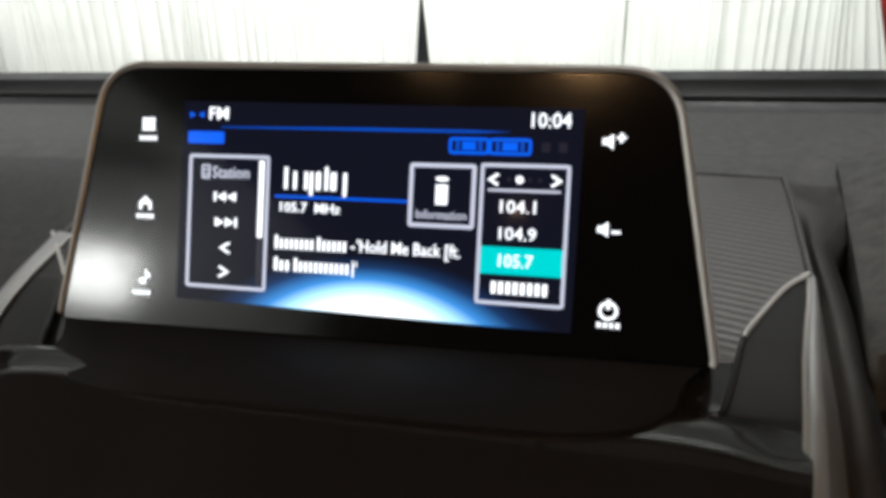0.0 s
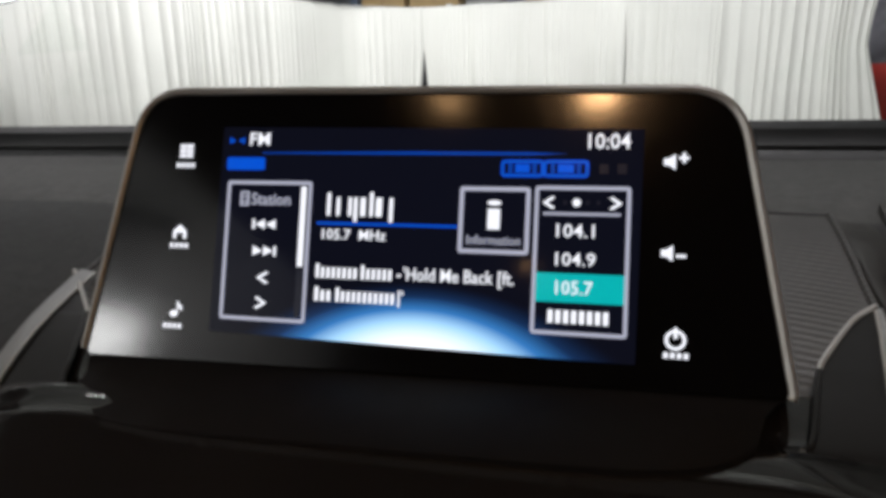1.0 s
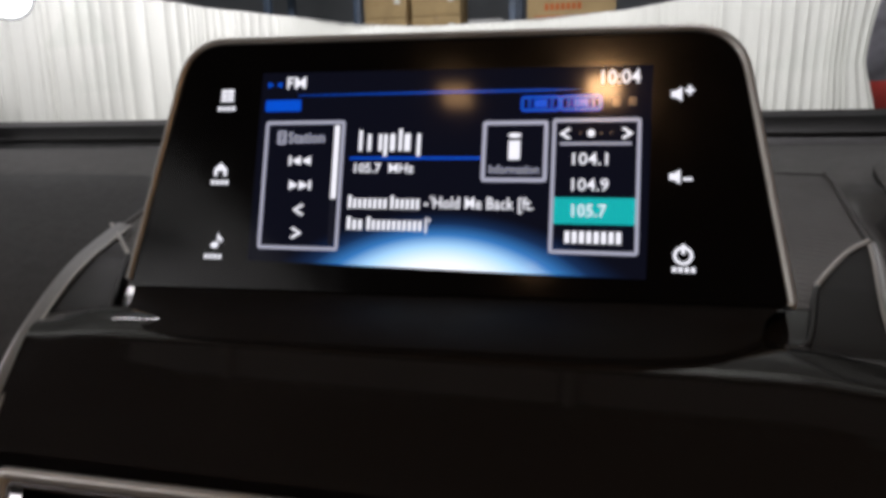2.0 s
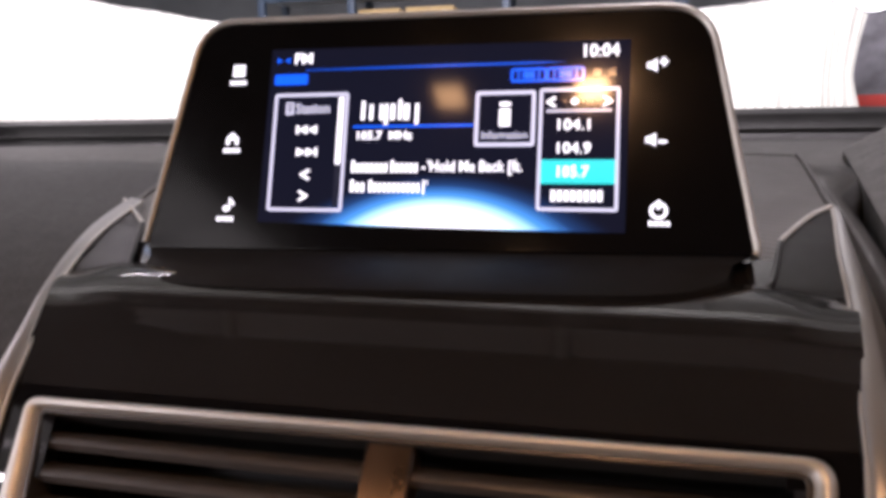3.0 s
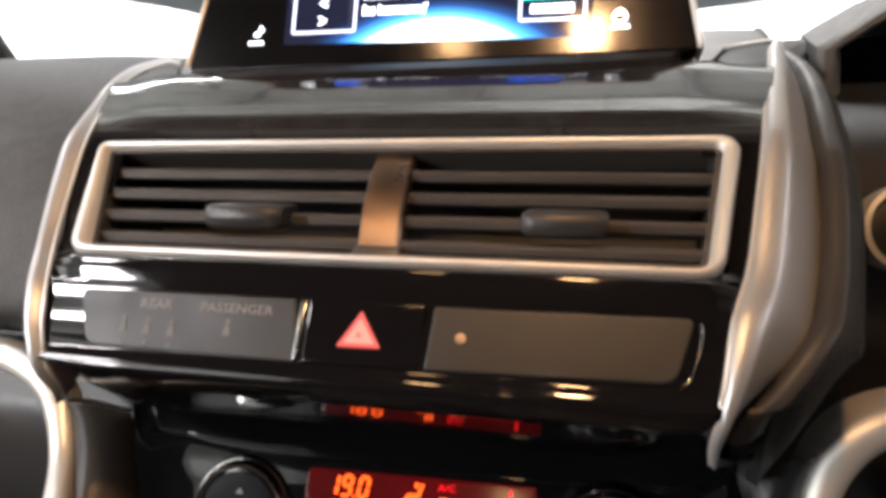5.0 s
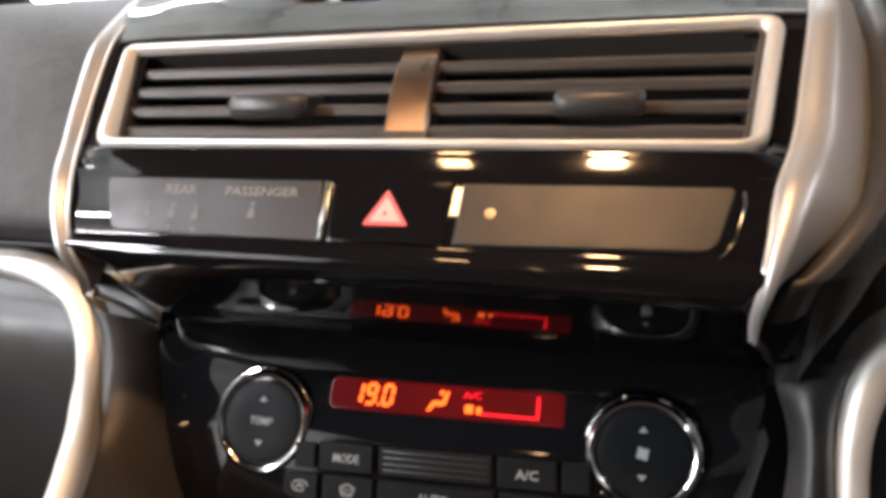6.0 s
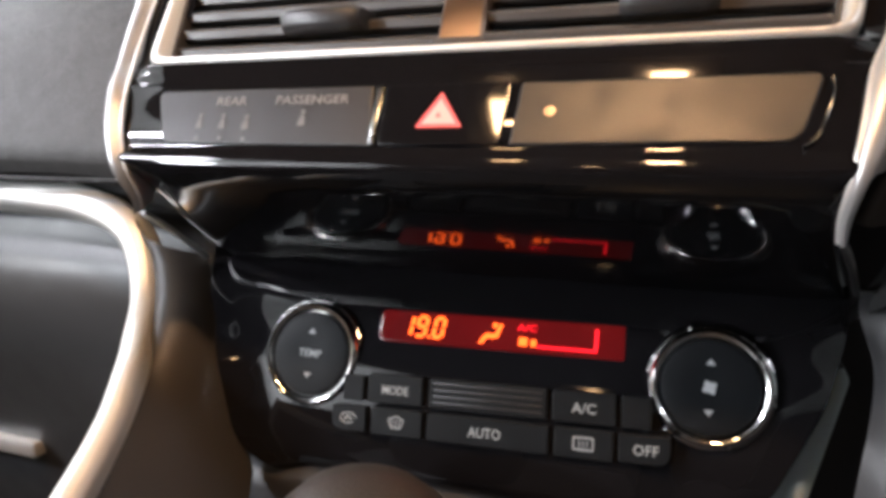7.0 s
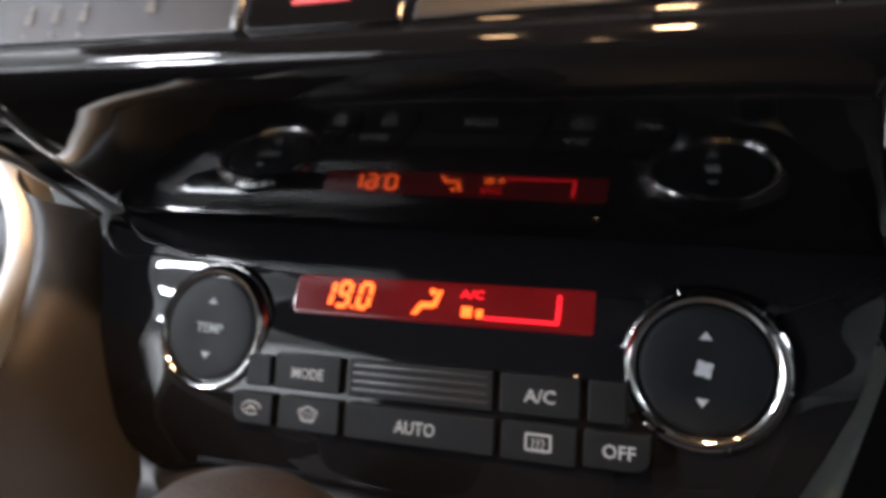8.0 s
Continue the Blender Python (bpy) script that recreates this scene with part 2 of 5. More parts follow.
def clear_glass():
    """Clear glass, thin enough to let the view straight through; gloss grows towards grazing."""
    m, nodes, links, p = shader("windscreen_glass")
    nodes.remove(p)
    clear = nodes.new("ShaderNodeBsdfTransparent")
    clear.inputs["Color"].default_value = (0.95, 0.98, 0.96, 1)
    gloss = nodes.new("ShaderNodeBsdfGlossy")
    gloss.inputs["Roughness"].default_value = 0.0
    weight = nodes.new("ShaderNodeLayerWeight")
    weight.inputs["Blend"].default_value = 0.5
    power = nodes.new("ShaderNodeMath")
    power.operation = "POWER"
    power.inputs[1].default_value = 4.0
    links.new(weight.outputs["Facing"], power.inputs[0])
    scale = nodes.new("ShaderNodeMath")
    scale.operation = "MULTIPLY_ADD"
    scale.inputs[1].default_value, scale.inputs[2].default_value = 0.45, 0.02
    links.new(power.outputs[0], scale.inputs[0])
    mix = nodes.new("ShaderNodeMixShader")
    links.new(scale.outputs[0], mix.inputs[0])
    links.new(clear.outputs[0], mix.inputs[1])
    links.new(gloss.outputs[0], mix.inputs[2])
    links.new(mix.outputs[0], nodes["Material Output"].inputs["Surface"])
    return m


LCD, RED_LENS, RIBBED, GLASS = lcd(), red_lens(), ribbed(), clear_glass()

# ---------------------------------------------------------------- mesh helpers


def thing(name, at, label, category, kind="", group=""):
    ob = new(name)
    ob.empty_display_size = 0.02
    ob.matrix_basis = Matrix.Translation(at)
    return tagged(ob, label, category, group, kind)


def part(name, bm, material, parent=None, label="", smooth=40):
    """Links a bmesh as one mesh object; under a thing or a part where parent is given."""
    bmesh.ops.recalc_face_normals(bm, faces=bm.faces)
    mesh = bpy.data.meshes.new(name)
    bm.to_mesh(mesh)
    bm.free()
    mesh.materials.append(material)
    if smooth:
        mesh.shade_smooth()
        mesh.set_sharp_from_angle(angle=radians(smooth))
        for face in mesh.polygons:
            face.use_smooth = len(face.vertices) <= 4
    ob = new(name, mesh)
    if parent:
        ob.parent = parent
        ob.matrix_parent_inverse = (parent.matrix_basis if parent.parent is None and parent.type == "EMPTY" else Matrix()).inverted()
    return tagged(ob, label)


def grid(rows, closed=False, caps=False):
    """A skin over rows of points."""
    bm = bmesh.new()
    vs = [[bm.verts.new(p) for p in row] for row in rows]
    for a, b in zip(vs, vs[1:]):
        n = len(a)
        for i in range(n if closed else n - 1):
            bm.faces.new((a[i], a[(i + 1) % n], b[(i + 1) % n], b[i]))
    if caps:
        bm.faces.new(vs[0][::-1])
        bm.faces.new(vs[-1])
    return bm


def rounded(pts, radius, steps=5):
    """A polygon in the plane with its corners rounded; radius may be one for each corner."""
    out, n = [], len(pts)
    for i in range(n):
        r = radius[i] if isinstance(radius, (list, tuple)) else radius
        p, a, b = Vector(pts[i]), Vector(pts[i - 1]), Vector(pts[(i + 1) % n])
        da, db = (a - p), (b - p)
        r = min(r, da.length * 0.48, db.length * 0.48)
        if r < 1e-6:
            out.append(p)
            continue
        s, e = p + da.normalized() * r, p + db.normalized() * r
        for k in range(steps + 1):
            t = k / steps
            out.append(s * (1 - t) ** 2 + p * 2 * t * (1 - t) + e * t * t)
    return out


def inset(poly, d):
    """The polygon moved inwards by d."""
    n = len(poly)
    turn = sum(poly[i].x * poly[(i + 1) % n].y - poly[(i + 1) % n].x * poly[i].y for i in range(n))
    sign = 1 if turn > 0 else -1
    out = []
    for i in range(n):
        a, b = (poly[i] - poly[i - 1]), (poly[(i + 1) % n] - poly[i])
        t = (a.normalized() + b.normalized())
        t = t.normalized() if t.length > 1e-9 else a.normalized()
        out.append(poly[i] + Vector((-t.y, t.x)) * d * sign)
    return out


def slab(poly, m, front, back, edge=0.0006):
    """A plate with a softened front edge: a plane outline carried by the pose m, from back to front along its normal."""
    poly = [Vector(p) for p in poly]
    small = inset(poly, edge)
    mid = inset(poly, edge * 0.3)
    rows = [[m @ Vector((p.x, p.y, back)) for p in poly], [m @ Vector((p.x, p.y, front - edge)) for p in poly],
            [m @ Vector((p.x, p.y, front - edge * 0.3)) for p in mid], [m @ Vector((p.x, p.y, front)) for p in small],
            [m @ Vector((p.x, p.y, front)) for p in inset(poly, edge * 1.4)]]
    return grid(rows, True, True)


def band(outer, inner, m, front, back, edge=0.0008):
    """A frame between two outlines with the same number of points, its front edges softened."""
    o2, i2 = inset(outer, edge), inset(inner, -edge)
    loops = [(outer, back), (outer, front - edge), (o2, front), (i2, front), (inner, front - edge), (inner, back)]
    rows = [[m @ Vector((p.x, p.y, w)) for p in loop] for loop, w in loops]
    rows.append(rows[0])
    bm = grid(rows, True)
    bmesh.ops.remove_doubles(bm, verts=bm.verts, dist=1e-6)
    return bm


def rect(x0, x1, y0, y1):
    return [(x0, y0), (x1, y0), (x1, y1), (x0, y1)]


def block(x0, x1, y0, y1, z0, z1, edge=0.002, m=None):
    """A box with softened edges."""
    bm = bmesh.new()
    bmesh.ops.create_cube(bm, size=1.0)
    for v in bm.verts:
        v.co = Vector(((x0 + x1) / 2 + v.co.x * (x1 - x0), (y0 + y1) / 2 + v.co.y * (y1 - y0), (z0 + z1) / 2 + v.co.z * (z1 - z0)))
    if edge:
        bmesh.ops.bevel(bm, geom=list(bm.edges), offset=edge, segments=2, profile=0.5, affect="EDGES")
    if m:
        bm.transform(m)
    return bm


def tube(path, radius, sides=8):
    """A round bead along a path; radius may be one for each point."""
    path = [Vector(p) for p in path]
    rows = []
    for i, p in enumerate(path):
        t = (path[min(i + 1, len(path) - 1)] - path[max(i - 1, 0)]).normalized()
        a = t.cross(Vector((0.3, 0.2, 0.93))).normalized()
        b = t.cross(a)
        r = radius[i] if isinstance(radius, (list, tuple)) else radius
        rows.append([p + (a * math.cos(k * math.tau / sides) + b * math.sin(k * math.tau / sides)) * r for k in range(sides)])
    return grid(rows, True, True)


def lathe(profile, m, sides=40):
    """Turns (radius, height) points about the local z axis of m."""
    rows = [[m @ Vector((r * math.cos(k * math.tau / sides), r * math.sin(k * math.tau / sides), h)) for k in range(sides)] for r, h in profile]
    return grid(rows, True, True)


def spline(pts, n):
    """A smooth path through points (Catmull-Rom)."""
    pts = [Vector(p) for p in pts]
    ext = [pts[0] * 2 - pts[1]] + pts + [pts[-1] * 2 - pts[-2]]
    out = []
    for i in range(n + 1):
        s = i / n * (len(pts) - 1)
        k = min(int(s), len(pts) - 2)
        t = s - k
        a, b, c, d = ext[k:k + 4]
        out.append(0.5 * (2 * b + (c - a) * t + (2 * a - 5 * b + 4 * c - d) * t * t + (3 * b - a - 3 * c + d) * t ** 3))
    return out


def words(text, x0, x1, y0, y1, m, lift=0.0004, thick=0.00015):
    """Raised lettering that fills the given box on the plane of m."""
    curve = bpy.data.curves.new("lettering", "FONT")
    curve.offset = 0.006
    curve.body, curve.extrude, curve.resolution_u = text, thick, 2
    ob = new("lettering", curve)
    bpy.context.view_layer.update()
    mesh = bpy.data.meshes.new_from_object(ob.evaluated_get(bpy.context.evaluated_depsgraph_get()))
    bm = bmesh.new()
    bm.from_mesh(mesh)
    bpy.data.objects.remove(ob)
    bpy.data.curves.remove(curve)
    bpy.data.meshes.remove(mesh)
    xs, ys = [v.co.x for v in bm.verts], [v.co.y for v in bm.verts]
    sx, sy = (x1 - x0) / (max(xs) - min(xs)), (y1 - y0) / (max(ys) - min(ys))
    lx, ly = min(xs), min(ys)
    for v in bm.verts:
        v.co = m @ Vector((x0 + (v.co.x - lx) * sx, y0 + (v.co.y - ly) * sy, lift + v.co.z))
    return bm


def join(*bms):
    out = bmesh.new()
    for b in bms:
        mesh = bpy.data.meshes.new("piece")
        b.to_mesh(mesh)
        b.free()
        out.from_mesh(mesh)
        bpy.data.meshes.remove(mesh)
    return out


def clean(bm):
    bmesh.ops.remove_doubles(bm, verts=bm.verts, dist=1e-6)
    return bm


# ---------------------------------------------------------------- the dashboard's form
# the centre stack's section: (forward, up), with the inner and outer edges of its two silver rails
STACK = [
    (0.345, 1.0165, -0.222, -0.236, 0.176, 0.178), (0.300, 1.0065, -0.208, -0.224, 0.171, 0.174), (0.255, 0.998, -0.196, -0.210, 0.1635, 0.169),
    (0.200, 0.9875, -0.182, -0.193, 0.149, 0.161), (0.163, 0.9770, -0.168, -0.178, 0.1412, 0.1555), (0.145, 0.9703, -0.160, -0.1705, 0.1368, 0.1525), (0.130, 0.9636, -0.153, -0.164, 0.1333, 0.150), (0.118, 0.9574, -0.148, -0.1604, 0.1308, 0.1484),
    (0.1067, 0.9507, -0.1435, -0.157, 0.1285, 0.147), (0.0872, 0.930, -0.1375, -0.150, 0.1235, 0.1445), (0.0655, 0.9092, -0.1300, -0.1405, 0.1180, 0.139),
    (0.0614, 0.9099, -0.1275, -0.1385, 0.1166, 0.1372), (0.0601, 0.9094, -0.1270, -0.1380, 0.1162, 0.1368), (0.0592, 0.9081, -0.1262, -0.1372, 0.1157, 0.1362), (0.0566, 0.9038, -0.1240, -0.1350, 0.1142, 0.1345), (0.0542, 0.8995, -0.1215, -0.1325, 0.1125, 0.1325), (0.0438, 0.8813, -0.1158, -0.1245, 0.1090, 0.1205), (0.0426, 0.8745, -0.1140, -0.1218, 0.1078, 0.1158), (0.0438, 0.8715, -0.1140, -0.1200, 0.1076, 0.1140),
    (0.0463, 0.8697, -0.1142, -0.1190, 0.1076, 0.1132), (0.0490, 0.8681, -0.1143, -0.1185, 0.1076, 0.1128),
]
# the lip below the switches and the rounded underside that runs back to the climate panel
LIP = [(0.0440, 0.8817), (0.0437, 0.8811), (0.0434, 0.8807), (0.0428, 0.88015), (0.0416, 0.8791), (0.0406, 0.8779), (0.0400, 0.8765), (0.0398, 0.8748), (0.0404, 0.8729), (0.0430, 0.8695), (0.050, 0.8639), (0.060, 0.8563), (0.070, 0.8491),
       (0.080, 0.8425), (0.090, 0.8364), (0.104, 0.8286), (0.111, 0.8262), (0.118, 0.8252)]


def along(points, n):
    """Smooth rows of numbers through the given rows, without overshoot where they stand close."""
    gap = [max(1e-6, math.dist(p[:2], q[:2])) for p, q in zip(points, points[1:])]
    m = []
    for i in range(len(points)):
        if i in (0, len(points) - 1):
            k = min(i, len(points) - 2)
            m.append([(q - p) / gap[k] for p, q in zip(points[k], points[k + 1])])
        else:
            d0, d1 = gap[i - 1], gap[i]
            m.append([((q - p) / d0 * d1 + (r - q) / d1 * d0) / (d0 + d1) for p, q, r in zip(points[i - 1], points[i], points[i + 1])])
    out = []
    for i in range(n + 1):
        s = i / n * (len(points) - 1)
        k = min(int(s), len(points) - 2)
        t, d = s - k, gap[k]
        out.append([(2 * t ** 3 - 3 * t * t + 1) * p + (t ** 3 - 2 * t * t + t) * d * u + (3 * t * t - 2 * t ** 3) * q + (t ** 3 - t * t) * d * v
                    for p, q, u, v in zip(points[k], points[k + 1], m[k], m[k + 1])])
    return out


SMOOTH = along(STACK, 6 * (len(STACK) - 1))
RAIL_ROWS = [(0.0676,) + r[1:] if i == 10 else r for i, r in enumerate(STACK) if not (0.056 < r[0] < 0.0625 and r[1] > 0.9) and r[1] not in (0.8715, 0.8697, 0.8681)] + [(0.0482, 0.8632, -0.1142, -0.1180, 0.1075, 0.1125), (0.0508, 0.8580, -0.1165, -0.1192, 0.1083, 0.1117)]
RAIL = along(RAIL_ROWS, 6 * (len(RAIL_ROWS) - 1))


def normal_at(rows, i):
    a, b = rows[max(i - 1, 0)], rows[min(i + 1, len(rows) - 1)]
    t = Vector((0, b[0] - a[0], b[1] - a[1])).normalized()
    return Vector((0, t.z, -t.y))  # the path runs towards the driver and down


# glossy black centre panel
panel = thing("centre_stack", (0, 0.10, 0.83), "glossy piano-black centre stack panel curving down from the screen", "dashboard panel")
rows = []
US = [0, 0.008, 0.02, 0.035, 0.055, 0.08] + [0.12 + 0.76 * k / 14 for k in range(15)] + [0.92, 0.945, 0.965, 0.98, 0.992, 1]


# the deck bulges a little between the crease and the screen's foot
BULGE = along([(0.1067, 0.0), (0.118, 0.0018), (0.130, 0.0036), (0.142, 0.0050), (0.150, 0.0059), (0.158, 0.0059), (0.1705, 0.0036)], 50)
def ease(t):
    t = max(0.0, min(1.0, t))
    return t * t * (3 - 2 * t)


for y, z, li, lo, ri, ro in SMOOTH:
    if y > 0.205 or z < 0.8816:
        continue
    lift = min(BULGE, key=lambda q: abs(q[0] - y))[1] if 0.1067 < y < 0.1705 else 0.0
    if y > 0.1705:
        y, z = y + 0.0006, z - 0.0022
    x0, x1 = li + 0.12 * (lo - li), ri + 0.12 * (ro - ri)
    crown = 1.0 if 0.0585 < y < 0.0640 and z > 0.9 else 0.6 if 0.056 < y < 0.066 and z > 0.9 else 0.0
    fade, broad = 0.25 + 0.75 * ease((y - 0.151) / 0.018), 0.10
    row = []
    for u in US:
        near = max(0.0, 1 - min(u, 1 - u) / 0.05) * crown
        row.append(Vector((x0 + (x1 - x0) * u, y + 0.004 * near, z - 0.0035 * near + lift * (1 - fade * (1 - ease(min(u, 1 - u) / broad))))))
    rows.append(row)


def end(u):
    """How far the rounded ends of the underside lie back."""
    q = max(0.0, 1 - min(u, 1 - u) / 0.11)
    return 1 - math.sqrt(max(0.0, 1 - q * q))


# a rounded lip stands out below the switches, and the underside bends back from it
for y, z in along(LIP, 51)[1:]:
    fall = max(0.0, min(1.0, (0.8770 - z) / 0.007))
    x0, x1 = -0.1152 - 0.30 * max(0.0, y - 0.050), 0.1086 + 0.30 * max(0.0, y - 0.050)
    rows.append([Vector((x0 + (x1 - x0) * u, y + (0.0120 if u < 0.5 else 0.0050) * end(u) * fall, z - 0.0030 * end(u) * fall * max(0.0, min(1.0, (0.09 - y) / 0.04)))) for u in US])
# an opening is left for the air vent
bm = grid(rows)
VENT = pose(0, 0.0872, 0.930, 46.7)
vent_inv = VENT.inverted()
gone = []
for f in bm.faces:
    c = vent_inv @ f.calc_center_median()
    if abs(c.z) < 0.012 and -0.0262 < c.y < 0.0232 and -0.121 < c.x < 0.111:
        gone.append(f)
bmesh.ops.delete(bm, geom=gone, context="FACES")
upper = bm.copy()
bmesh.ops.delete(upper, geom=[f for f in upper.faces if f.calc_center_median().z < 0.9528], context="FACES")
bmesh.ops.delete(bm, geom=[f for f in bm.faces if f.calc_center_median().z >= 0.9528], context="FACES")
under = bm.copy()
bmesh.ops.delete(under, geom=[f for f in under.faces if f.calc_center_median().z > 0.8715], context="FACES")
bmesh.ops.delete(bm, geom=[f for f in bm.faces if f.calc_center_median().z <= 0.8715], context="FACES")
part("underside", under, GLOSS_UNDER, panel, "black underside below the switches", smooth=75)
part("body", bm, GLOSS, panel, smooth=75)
part("upper_deck", upper, HOOD_GLOSS, panel, "black upper deck under the screen, base lifted for mirrored grey", smooth=60)
# the panel's two horns beside the screen's foot, edged with a thin bright line
for side, bright, notch in (("l", (12, 28), [(-0.2085, 0.256, 0.9985), (-0.172, 0.221, 0.992), (-0.1655, 0.212, 0.9905), (-0.1425, 0.172, 0.9805), (-0.136, 0.1690, 0.9791), (-0.124, 0.1685, 0.9789)]),
                         ("r", (17, 30), [(0.1640, 0.2585, 0.999), (0.1520, 0.246, 0.9965), (0.1345, 0.218, 0.9915), (0.1300, 0.208, 0.9895), (0.1205, 0.178, 0.982), (0.1165, 0.1720, 0.9800), (0.112, 0.1695, 0.9792)])):
    rows = []
    for p in spline(notch, 24):
        best = min(SMOOTH, key=lambda r: abs(r[0] - p.y))
        edge = (best[2] + best[3]) / 2 if side == "l" else (best[4] + best[5]) / 2
        rows.append([p, Vector(((p.x + edge) / 2, p.y, p.z)), Vector((edge, p.y, p.z - 0.0005))])
    part("horn", grid(rows), HORN, panel)
    # one edging, its glints put into colour: silver where bright, black where dull
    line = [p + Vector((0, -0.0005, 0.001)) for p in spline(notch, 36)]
    for a, b, look_of, says in ((0, bright[0], SATIN, "thin satin silver edging"), (bright[0], bright[1], HORN, "edging run coloured dark where it reflects little"), (bright[1], 36, SATIN, "silver foot of the edging where it glints")):
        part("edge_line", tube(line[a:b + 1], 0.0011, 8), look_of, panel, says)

# silver rails
for side in (0, 1):
    rail = thing("trim_rail", ((-0.14, 0.14)[side], 0.06, 0.87), "satin silver curved trim rail framing the centre stack", "trim", group="silver rails of the centre stack")
    rows, bead = [], []
    for i, r in enumerate(RAIL):
        if r[0] > 0.262:
            continue
        n = normal_at(RAIL, i)
        p = Vector((0, r[0], r[1]))
        inner, outer = (r[2], r[3]) if side == 0 else (r[4], r[5])
        fade = min(1.0, (0.266 - r[0]) / 0.02 + 0.25)
        low = min(1.0, max(0.25, (r[1] - 0.853) / 0.02))
        d = outer - inner
        at = lambda x, h: p + Vector((x, 0, 0)) + n * h
        wing = 0.50 if side == 0 else 0.36
        # the left rail is crowned; the right one has a narrow chamfer and a flat face that turns away
        face = [at(inner + d * 0.78, 0.0010 * fade), at(outer, -0.0045)] if side == 0 else \
               [at(inner + d * 0.43, 0.0019 * fade), at(inner + d * 0.56, -0.0008 * fade), at(inner + d * 0.72, -0.0040 * fade), at(inner + d * 0.88, -0.0078 * fade), at(outer, -0.0118 * fade)]
        strip = [at(inner, 0.0008 * fade), at(inner + d * 0.06, 0.0018 * fade), at(inner + d * 0.30, 0.0030 * fade), at(inner + d * wing, 0.0036 * fade)] if side == 0 else \
                [at(inner, 0.0020 * fade), at(inner + d * 0.05, 0.0029 * fade), at(inner + d * 0.18, 0.0031 * fade), at(inner + d * wing, 0.0027 * fade)]
        rows.append([at(inner, -0.006)] + strip +
                    face + [at(outer + d * 0.06 * low, -0.0125 if side else -0.009), at(outer + d * 0.05 * low, -0.018)])
        bead.append(at(inner - (0.0003 if side else -0.0003), 0.0012 * fade))
    part("face", grid(rows), RAIL_SATIN, rail, smooth=75)
    part("bright_edge", tube(bead[::2], 0.0008, 6), SATIN, rail, "polished inner edge")
    foot = [(-0.1180, 0.0515, 0.8565), (-0.1235, 0.070, 0.8470), (-0.1290, 0.090, 0.8350), (-0.1345, 0.1045, 0.8270)] if side == 0 else \
           [(0.1095, 0.0515, 0.8570), (0.1160, 0.070, 0.8480), (0.1230, 0.092, 0.8370), (0.1290, 0.1130, 0.8285)]
    part("tail", tube(spline(foot, 12), 0.0012, 8), SATIN if side == 0 else MATTE, rail)

# hood behind the screen, and the long dash top
HOOD = [(0.186, 0.962, -0.150, 0.124), (0.190, 0.978, -0.155, 0.126), (0.21, 0.9850, -0.176, 0.138), (0.255, 0.9955, -0.205, 0.165), (0.30, 1.0055, -0.212, 0.170), (0.335, 1.0145, -0.218, 0.173), (0.356, 1.0175, -0.222, 0.175),
        (0.362, 1.0145, -0.223, 0.176), (0.366, 0.990, -0.224, 0.177)]
hood_rows = [[Vector((x0 + (x1 - x0) * k / 16, y, z + 0.0035 * (1 - (k / 8 - 1) ** 2))) for k in range(17)] for y, z, x0, x1 in HOOD]
hood = thing("centre_hood", (-0.02, 0.27, 0.98), "ribbed dark grey plastic hood behind the screen", "dashboard hood")
part("front_skirt", grid(hood_rows[:2]), MATTE, hood)
part("cover", grid(hood_rows[1:7]), RIBBED, hood)
for k in (0, 16):
    part("side_edge", tube([r[k] + Vector((0, 0, 0.0008)) for r in hood_rows[3:7]], 0.0014, 8), RIBBED, hood, "raised side edge")
part("back_gap", tube([p + Vector((0, 0.0010, -0.0006)) for p in hood_rows[6]], 0.0014, 8), DUCT, hood, "dark gap behind the hood")
part("back_edge", grid(hood_rows[6:]), DASH_TOP, hood, "smooth rolled back edge")


def wave(x, y, seed, amp):
    return amp * noise.noise(Vector((x * 2.2, y * 3.0, seed)))


def left_edge(y):
    return next((r[3] for r in reversed(SMOOTH) if r[0] >= y), -0.236)


TOP = [(0.700, 1.049), (0.668, 1.043), (0.662, 1.030), (0.648, 1.0205), (0.640, 1.0165), (0.60, 1.017), (0.52, 1.018), (0.44, 1.016), (0.40, 1.0135), (0.366, 1.0085)]
xs = [-0.80 + 1.6 * k / 64 for k in range(65)]
part_top = part("dash_top", grid([[Vector((x, y, z + wave(x, y, 1, 0.0012))) for x in xs] for y, z in TOP[4:]] +
                [[Vector((x, 0.364, 0.96)) for x in xs]]), DASH_TOP)
tagged(part_top, "charcoal soft-touch grained dashboard top below the windscreen", "dashboard", kind="structure")
ledge = part("defroster_ledge", grid([[Vector((x, y, z)) for x in xs] for y, z in TOP[:5]]), MATTE)
tagged(ledge, "matt black ledge along the foot of the windscreen", "ledge", kind="structure")
tagged(part("ledge_trim", tube([(x, 0.655, 1.0275) for x in xs[::4]], 0.0022), SOFT), "thin dark strip along the windscreen ledge", "trim", kind="structure")

# passenger-side pad that falls away beside the left rail
PAD = [(0.372, 1.011), (0.33, 1.0085), (0.28, 1.000), (0.235, 0.989), (0.19, 0.972), (0.155, 0.950), (0.128, 0.922), (0.112, 0.893), (0.103, 0.868), (0.106, 0.8605)]
pad = thing("passenger_pad", (-0.45, 0.2, 0.86), "charcoal soft-touch dashboard pad on the passenger side", "dashboard pad")
rows = []
